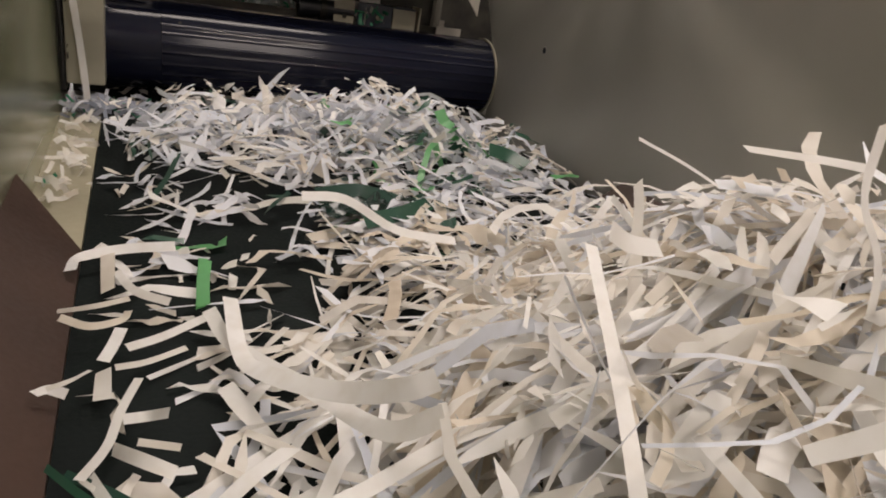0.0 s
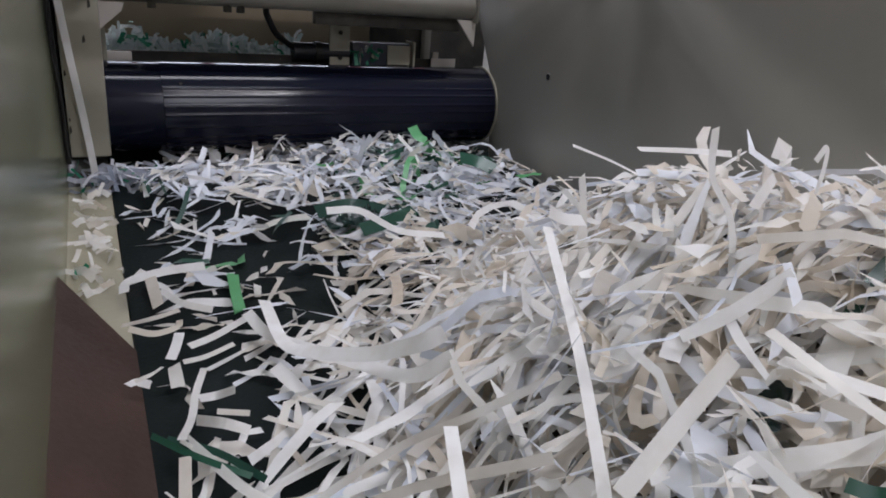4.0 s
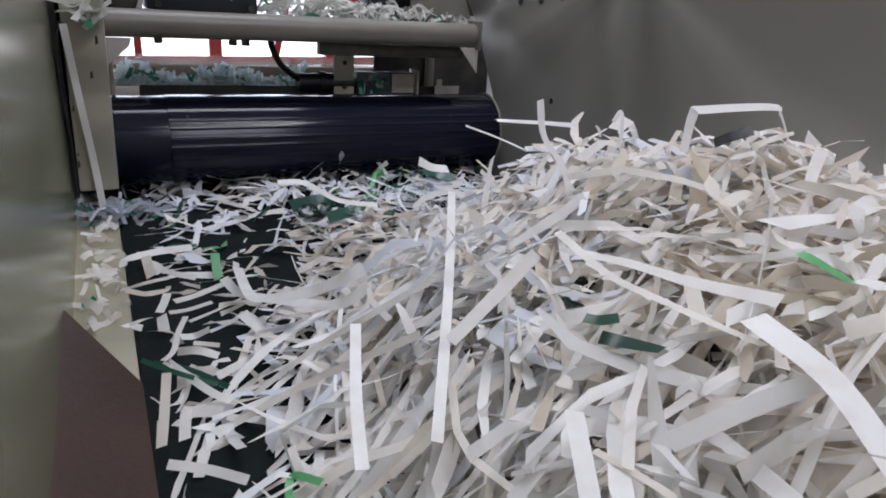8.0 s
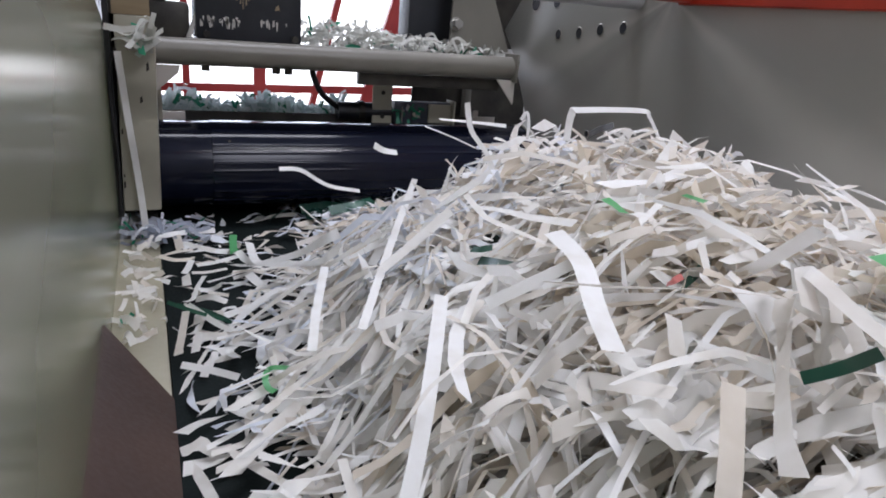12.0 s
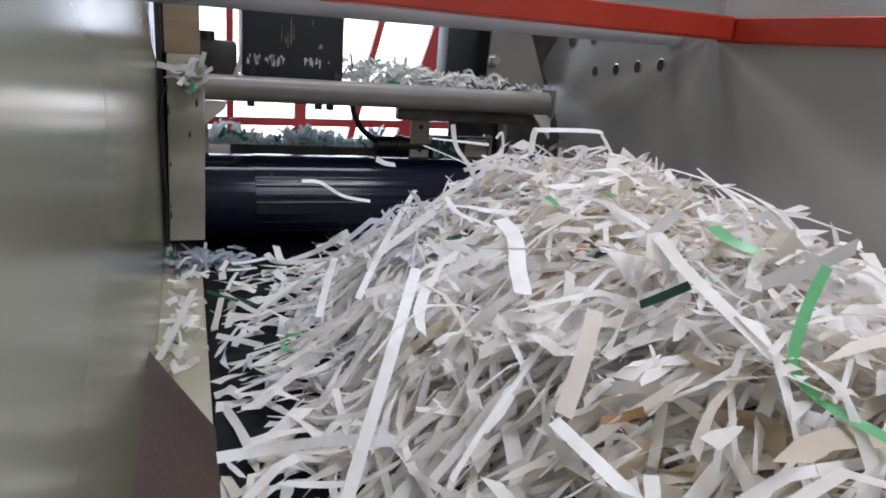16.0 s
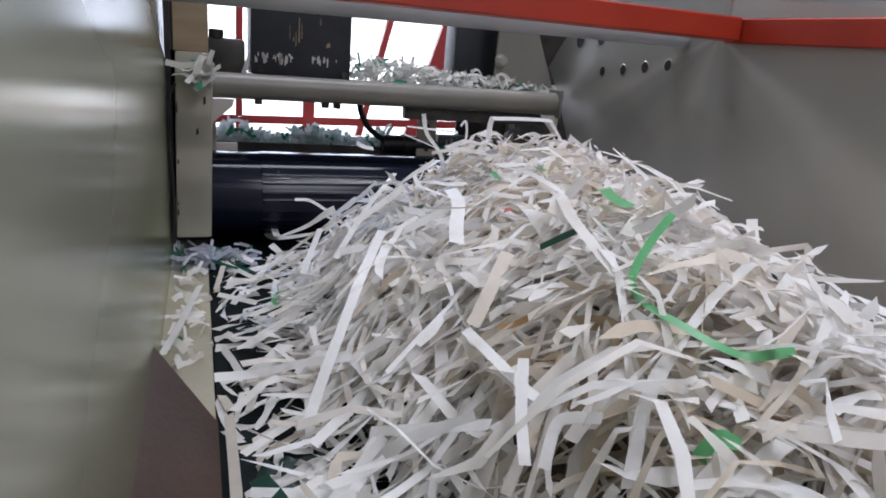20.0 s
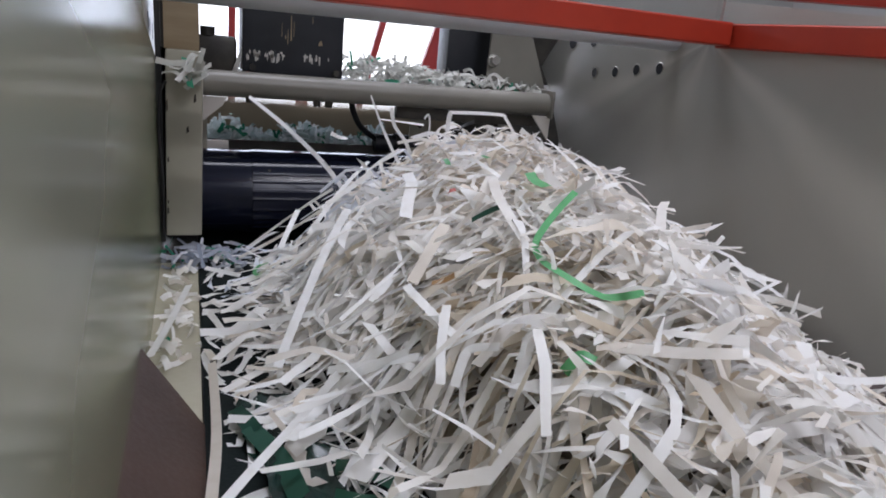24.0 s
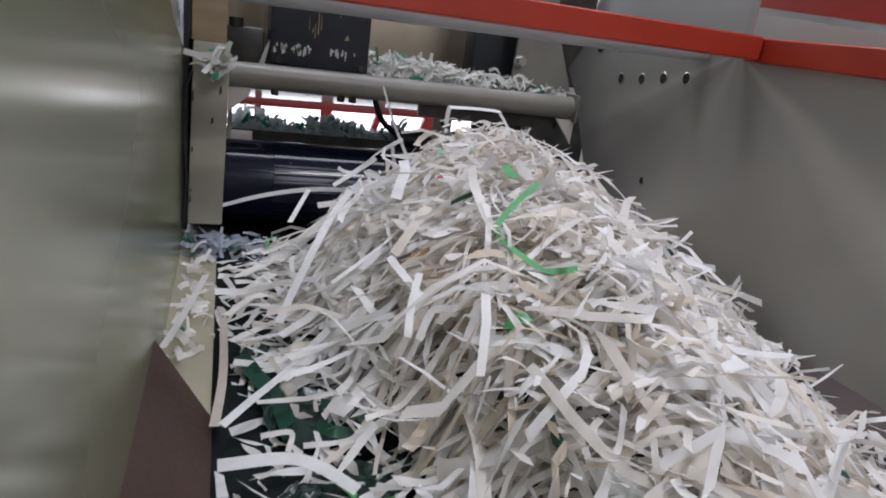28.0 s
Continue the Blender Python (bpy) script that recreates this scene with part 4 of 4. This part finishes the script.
lay_strip(STRIP, 0.009, "", (-0.018, -0.706, 0.017), (-0.018, -0.840, 0.016), (-0.025, -0.936, 0.017))
lay_strip(STRIP, 0.0071, "", (0.155, -0.933, 0.130), (0.131, -0.951, 0.096), (0.127, -0.953, 0.087))
lay_strip(STRIP_BRIGHT, 0.008, "", (0.077, -0.829, 0.061), (0.103, -0.872, 0.086), (0.129, -0.916, 0.108))
lay_strip(STRIP, 0.0068, "", (0.248, -1.041, 0.176), (0.263, -1.064, 0.181), (0.281, -1.079, 0.184))
lay_strip(STRIP_BRIGHT, 0.0059, "", (0.362, -1.060, 0.144), (0.407, -1.060, 0.135), (0.458, -1.060, 0.130))
lay_strip(STRIP_BRIGHT, 0.0099, "", (-0.022, -0.998, 0.022), (0.028, -0.998, 0.024), (0.054, -1.008, 0.022), (0.081, -1.044, 0.023))
lay_strip(STRIP, 0.0049, "", (0.013, -0.955, 0.017), (0.039, -0.951, 0.016), (0.034, -0.980, 0.017))
lay_strip(STRIP_DARK, 0.0147, "crumpled dark green film", (-0.001, -0.799, 0.014), (0.007, -0.824, 0.016), (0.013, -0.844, 0.016))
lay_strip(STRIP_DARK, 0.0113, "crumpled dark green film", (0.063, -0.942, 0.015), (0.081, -0.954, 0.015), (0.106, -0.958, 0.014))
lay_strip(STRIP_DARK, 0.0092, "dark green strip", (0.427, -1.146, 0.098), (0.389, -1.180, 0.102))
lay_strip(STRIP_DARK, 0.0061, "dark green strip", (0.188, -0.550, 0.163), (0.190, -0.560, 0.166), (0.197, -0.566, 0.169))
lay_strip(STRIP_DARK, 0.0049, "dark green strip", (-0.017, -0.248, 0.016), (0.012, -0.274, 0.016), (0.036, -0.311, 0.016))
lay_strip(STRIP, 0.0065, "", (-0.005, -0.254, 0.017), (0.020, -0.312, 0.017), (0.034, -0.334, 0.017))
lay_strip(STRIP, 0.0078, "", (-0.008, -0.272, 0.017), (-0.016, -0.336, 0.016), (-0.021, -0.372, 0.016))
lay_strip(STRIP, 0.0088, "", (-0.005, -0.367, 0.014), (0.000, -0.335, 0.016), (0.004, -0.333, 0.014), (0.026, -0.344, 0.016))
lay_strip(STRIP, 0.007, "", (-0.019, -0.393, 0.016), (0.006, -0.407, 0.014), (0.028, -0.429, 0.015))
lay_strip(STRIP_DARK, 0.0186, "crumpled dark green film", (0.198, 0.107, 0.037), (0.246, 0.116, 0.040), (0.277, 0.076, 0.045))
lay_strip(STRIP_DARK, 0.0177, "crumpled dark green film", (0.228, 0.026, 0.041), (0.266, 0.032, 0.046), (0.312, 0.058, 0.048))
lay_strip(STRIP_DARK, 0.0064, "dark strip", (0.065, 0.251, 0.034), (0.049, 0.186, 0.026), (0.035, 0.138, 0.024))
lay_strip(STRIP_DARK, 0.0044, "dark green strip", (-0.026, -0.242, 0.017), (-0.002, -0.275, 0.018), (0.028, -0.307, 0.018))
lay_strip(STRIP_GREEN, 0.01, "bright green strip", (0.073, -0.011, 0.020), (0.068, -0.049, 0.019), (0.065, -0.087, 0.019))
lay_strip(STRIP_GREEN, 0.0165, "bright green strip", (0.432, 0.331, 0.090), (0.426, 0.295, 0.083), (0.436, 0.283, 0.078))
lay_strip(STRIP_DARK, 0.0233, "crumpled dark green film", (0.472, 0.230, 0.063), (0.500, 0.221, 0.057), (0.516, 0.194, 0.051))
lay_strip(STRIP_BRIGHT, 0.0111, "", (0.248, -0.402, 0.189), (0.247, -0.414, 0.193), (0.247, -0.424, 0.194))
lay_strip(STRIP_BRIGHT, 0.0024, "", (0.248, -0.300, 0.221), (0.283, -0.300, 0.209), (0.313, -0.300, 0.197))
lay_strip(STRIP_BLACK, 0.0079, "torn piece of black plastic", (0.316, -0.509, 0.251), (0.320, -0.518, 0.257), (0.328, -0.526, 0.262))
lay_strip(STRIP_RED, 0.0039, "small torn red scrap", (0.219, -0.721, 0.197), (0.220, -0.725, 0.201), (0.227, -0.723, 0.202))
lay_strip(STRIP_BRIGHT, 0.0067, "", (0.196, -0.461, 0.172), (0.212, -0.472, 0.188), (0.239, -0.478, 0.207))
lay_strip(STRIP, 0.0085, "", (0.134, -0.500, 0.133), (0.170, -0.493, 0.157), (0.197, -0.489, 0.177))
lay_strip(STRIP, 0.0048, "", (0.045, -0.370, 0.042), (0.088, -0.385, 0.081), (0.125, -0.410, 0.113), (0.156, -0.429, 0.140))
lay_strip(STRIP_DARK, 0.0168, "crumpled dark green film", (0.009, -0.835, 0.016), (0.030, -0.888, 0.014), (0.038, -0.940, 0.015))
lay_strip(STRIP_DARK, 0.0128, "crumpled dark green film", (0.071, -0.905, 0.013), (0.094, -0.918, 0.016), (0.111, -0.965, 0.029))


def film_patch(label, x, y, z, long, wide, yaw, seed, material):
    """A crumpled sheet of film with a torn outline, lying with the load."""
    r, bm, n, m = np.random.default_rng(seed), bmesh.new(), 16, 10
    grid = []
    for i in range(n + 1):
        u = i / n - 0.5
        near, far = -0.5 + r.uniform(0, 0.16), 0.5 - r.uniform(0, 0.16)
        row = []
        for j in range(m + 1):
            v = near + (far - near) * j / m
            a, b = u * long, v * wide * (1 - 0.7 * abs(u) ** 1.5)
            up = abs(noise.noise(Vector((a * 38, b * 38, seed)))) * 0.022 + 0.004 * noise.noise(Vector((a * 120, b * 120, seed)))
            row.append(bm.verts.new((x + a * math.cos(yaw) - b * math.sin(yaw), y + a * math.sin(yaw) + b * math.cos(yaw), z + max(up, 0.0006))))
        grid.append(row)
    for p, q in zip(grid, grid[1:]):
        for j in range(m):
            bm.faces.new((p[j], p[j + 1], q[j + 1], q[j]))
    return part("film_piece", bm, material, in_section(y), label)


film_patch("crumpled dark green film", 0.045, -0.865, 0.004, 0.19, 0.085, 1.75, 3, FILM)
film_patch("crumpled dark green film", 0.085, -1.02, 0.004, 0.12, 0.07, 0.4, 5, FILM)
film_patch("crumpled dark green film", 0.255, 0.075, 0.034, 0.12, 0.06, 0.2, 7, FILM)
film_patch("crumpled dark green film", 0.232, -0.494, 0.142, 0.035, 0.025, 0.5, 9, FILM)
film_patch("crumpled clear white film", 0.20, -0.76, 0.160, 0.11, 0.06, 0.9, 11, STRIP)


# ---- loose shreds that stay where they are ----
def scatter(seed, count, spot, length, width, steep, material):
    """Short strips heaped about; spot(u, v, w) gives a place from three random numbers."""
    r, out = np.random.default_rng(seed), []
    for i in range(count):
        c = Vector(spot(r.random(), r.random(), r.random()))
        d = Vector((r.normal(), r.normal() * 0.6, r.normal() * steep)).normalized()
        n = Vector((r.normal() * 0.6, -1 + r.normal() * 0.5, 0.7 + r.normal() * 0.5)).normalized()
        half = r.uniform(*length) / 2
        sag = Vector((0, 0, r.normal() * half * 0.3))
        out.append(strip_along([c - d * half, c + sag, c + d * half], r.uniform(*width), n, 3))
    return out


def shred_pile(name, label, seed, count, spot, length, width, steep, green_share=0.06, material=None):
    ribbons = scatter(seed, count, spot, length, width, steep, STRIP)
    k = max(1, int(count * green_share))
    pile = tagged(new(name, ribbon_mesh(name, ribbons[k:], material or STRIP)), label, "shredded strips", "", "stuff")
    o = new("green_shred", ribbon_mesh("green_shred", ribbons[:k], STRIP_SEA))
    o.parent = pile
    tagged(o, "green shreds", kind="stuff")
    return pile


# unseen plate, added to keep window light off the belt below the drum
structure("light_block_plate", B(-0.08, 0.655, 0.0795, 0.084, -0.012, 0.139), DARK_STEEL, "dark plate added behind the drum to block window light", "plate")
# added lip: stops the window's reflection along the drum's top
structure("glare_block_lip", B(-0.085, 0.64, 0.0745, 0.0775, 0.140, 0.170), DARK_STEEL, "dark lip added before the shred tray to block window glare", "tray lip")
structure("catch_tray", B(-0.02, 0.64, 0.078, 0.22, 0.140, 0.147), DARK_STEEL, "dark steel tray behind the drum", "tray")
structure("beam_shelf", B(0.05, 0.64, 0.0, 0.20, 0.284, 0.290), DARK_STEEL, "steel shelf behind the cross beam", "shelf")
shred_pile("tray_shreds", "bluish white shreds heaped on the tray behind the drum", 3, 620, lambda u, v, w: (-0.01 + 0.33 * u, 0.092 + 0.08 * v, 0.150 + 0.040 * w * (0.7 + 0.3 * math.sin(u * 14))), (0.018, 0.05), (0.004, 0.0085), 1.3, 0.12, STRIP_TEAL)
shred_pile("sensor_shreds", "few green and white shreds caught beside the sensor", 4, 26, lambda u, v, w: (0.41 + 0.05 * u, 0.055 + 0.02 * v, 0.165 + 0.02 * w), (0.02, 0.04), (0.004, 0.008), 1.2, 0.6)
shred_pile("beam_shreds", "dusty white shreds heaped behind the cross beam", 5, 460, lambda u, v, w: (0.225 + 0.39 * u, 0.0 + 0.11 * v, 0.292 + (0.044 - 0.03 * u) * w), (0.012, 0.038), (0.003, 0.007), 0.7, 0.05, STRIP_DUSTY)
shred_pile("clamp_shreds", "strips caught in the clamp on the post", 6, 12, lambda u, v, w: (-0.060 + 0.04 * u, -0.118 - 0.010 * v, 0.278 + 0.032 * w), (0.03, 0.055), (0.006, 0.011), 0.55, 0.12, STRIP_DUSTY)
shred_pile("ledge_shreds", "small cream scraps lying on the beige ledge", 8, 46, lambda u, v, w: (-0.074 + 0.036 * u, -0.50 + 0.36 * v, 0.001 + 0.012 * w), (0.012, 0.034), (0.004, 0.009), 0.25, 0.06)
shred_pile("corner_shreds", "shreds caught between post and drum, coloured dark blue as shade", 9, 70, lambda u, v, w: (-0.075 + 0.11 * u, -0.17 + 0.09 * v, 0.002 + 0.022 * w), (0.015, 0.05), (0.003, 0.007), 0.3, 0.12, STRIP_SHADE)

strap = tagged(new("hanging_strap", ribbon_mesh("hanging_strap", [strip_along([(0, 0, 0), (-0.006, 0.002, 0.09), (-0.014, 0.0, 0.18), (-0.021, 0.004, 0.268)], 0.0095, (0.25, -1, 0.1), 6)], STRIP_BRIGHT)), "long white strip hanging from the clamp, later fallen", "strip")


def springing(label, length, width, sag):
    """A strip that is freed as the heap is pressed, then leans out over the drum; it turns about its root."""
    ob = new("springing_strip", ribbon_mesh("springing_strip", [strip_along([(0, 0, 0), (-length * 0.35, 0, sag), (-length * 0.7, 0.004, sag * 0.6), (-length, 0, -sag * 0.4)], width, (0.1, -0.8, 0.5), 6, 0.9)], STRIP_BRIGHT))
    ob.parent = load
    return tagged(ob, label)


springer = springing("long white strip springing out of the heap", 0.225, 0.0075, 0.010)
springer_short = springing("white strip standing out of the heap", 0.195, 0.0065, -0.007)

# strips scattered along the belt's edge
lay_strip(STRIP, 0.0043, "", (-0.036, -0.071, 0.012), (-0.009, -0.087, 0.024), (0.013, -0.071, 0.020))
lay_strip(STRIP_CREAM, 0.0058, "", (-0.031, -0.100, 0.024), (-0.012, -0.108, 0.020), (0.008, -0.095, 0.016), (0.012, -0.076, 0.012))
lay_strip(STRIP_BRIGHT, 0.0087, "", (0.008, -0.113, 0.020), (0.003, -0.128, 0.016), (-0.003, -0.141, 0.012))
lay_strip(STRIP, 0.0105, "", (-0.002, -0.157, 0.016), (-0.002, -0.183, 0.012))
lay_strip(STRIP, 0.0032, "", (-0.010, -0.150, 0.012), (-0.020, -0.177, 0.024), (-0.034, -0.178, 0.020))
lay_strip(STRIP_BRIGHT, 0.0065, "crumpled clean white scrap", (-0.037, -0.186, 0.024), (-0.030, -0.178, 0.020), (-0.021, -0.179, 0.016))
lay_strip(STRIP, 0.0059, "", (0.019, -0.175, 0.020), (0.009, -0.200, 0.016), (0.002, -0.226, 0.012), (-0.009, -0.263, 0.024))
lay_strip(STRIP_BRIGHT, 0.0067, "", (0.010, -0.209, 0.016), (0.023, -0.204, 0.012), (0.035, -0.218, 0.024))
lay_strip(STRIP, 0.0076, "", (0.005, -0.229, 0.012), (0.020, -0.255, 0.024), (0.036, -0.264, 0.020))
lay_strip(STRIP, 0.0043, "", (0.018, -0.240, 0.024), (0.040, -0.245, 0.020))
lay_strip(STRIP, 0.0044, "", (0.005, -0.161, 0.020), (0.024, -0.152, 0.016), (0.050, -0.133, 0.012))
lay_strip(STRIP, 0.0112, "", (-0.005, 0.027, 0.016), (-0.003, -0.043, 0.012))
lay_strip(STRIP, 0.0067, "", (0.002, -0.009, 0.012), (0.017, -0.067, 0.024), (0.041, -0.080, 0.020))
lay_strip(STRIP, 0.0065, "", (0.012, -0.145, 0.024), (0.035, -0.128, 0.020), (0.068, -0.098, 0.016))
lay_strip(STRIP, 0.0028, "", (-0.009, -0.258, 0.020), (-0.002, -0.263, 0.016), (0.006, -0.266, 0.012))


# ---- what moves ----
TRAVEL = ((0, -0.653), (1, -0.611), (2, -0.573), (3, -0.535), (3.5, -0.516), (5.5, -0.447), (6, -0.427), (7, -0.385), (8, -0.343), (9, -0.298), (10, -0.254), (11, -0.211), (11.5, -0.191), (13.5, -0.113), (14, -0.096), (15, -0.064), (16, -0.032), (17, 0.0), (18, 0.032), (19, 0.063), (20, 0.092), (21, 0.122), (21.5, 0.136), (23.5, 0.190), (24, 0.202), (25, 0.226), (26, 0.247), (27, 0.269), (28, 0.300))


def travel(t):
    return float(np.interp(t, [a for a, _ in TRAVEL], [b for _, b in TRAVEL]))


def lag(t):
    return float(np.interp(t, [0, 11.5, 13.8, 17, 26, 28], [0.08, 0.08, -0.05, 0, 0, 0.12]))


def motions():
    walk(load, [(t, pose(0, y, 0)) for t, y in TRAVEL])
    # each stretch of the heap sinks whole through the belt near the drum, hidden from the camera, in place of being
    # pressed flat
    for y1, y0, g in SECTIONS:
        rows = []
        for t, s in TRAVEL:
            mid = (y1 + y0) / 2 + s
            tall = float(height(np.array(0.4), np.array((y1 + y0) / 2)))
            sink = min(max((mid + 0.19) / 0.22, 0), 1)
            rows.append((t, pose(0, 0, -max(tall - 0.012, 0) * sink * sink * (3 - 2 * sink))))
        walk(g, rows)
    # two strips spring up as the heap is pressed together, and lean over
    for ob, at, turns in ((springer, (0.20, -0.40, 0.108), ((0, -38), (20.5, -38), (22, 10), (23.5, 51), (24, 46), (25, 38), (26, 35), (27, 22), (28, -8))), (springer_short, (0.31, -0.42, 0.115), ((0, -25), (20.5, -25), (22, 20), (23.5, 59), (25, 53), (26, 51), (27, 45), (28, 60)))):
        walk(ob, [(t, pose(at[0], at[1], at[2] - (0.02 if t < 21 else 0), 0, a, 0)) for t, a in turns])
    # the ram rises and falls about 2.8 times a second
    rows = []
    for i in range(0, 28 * FPS + 1, 2):
        t = i / FPS
        rows.append((t, pose(0.32, 0.30, 0.095 + 0.155 * math.cos(2 * math.pi * ((t - 17) / 0.3604 - 0.74 + lag(t))))))
    walk(ram, rows)
    # the strap slips from the clamp and drops on the ledge
    hang, lie = pose(-0.045, -0.124, 0.004), pose(-0.041, -0.262, 0.016, 86, 0, -3)
    walk(strap, [(0, hang), (14.2, hang), (14.3, pose(-0.044, -0.16, 0.002, 20)), (14.4, pose(-0.043, -0.21, 0.004, 55)), (14.5, lie), (28, lie)])


motions()
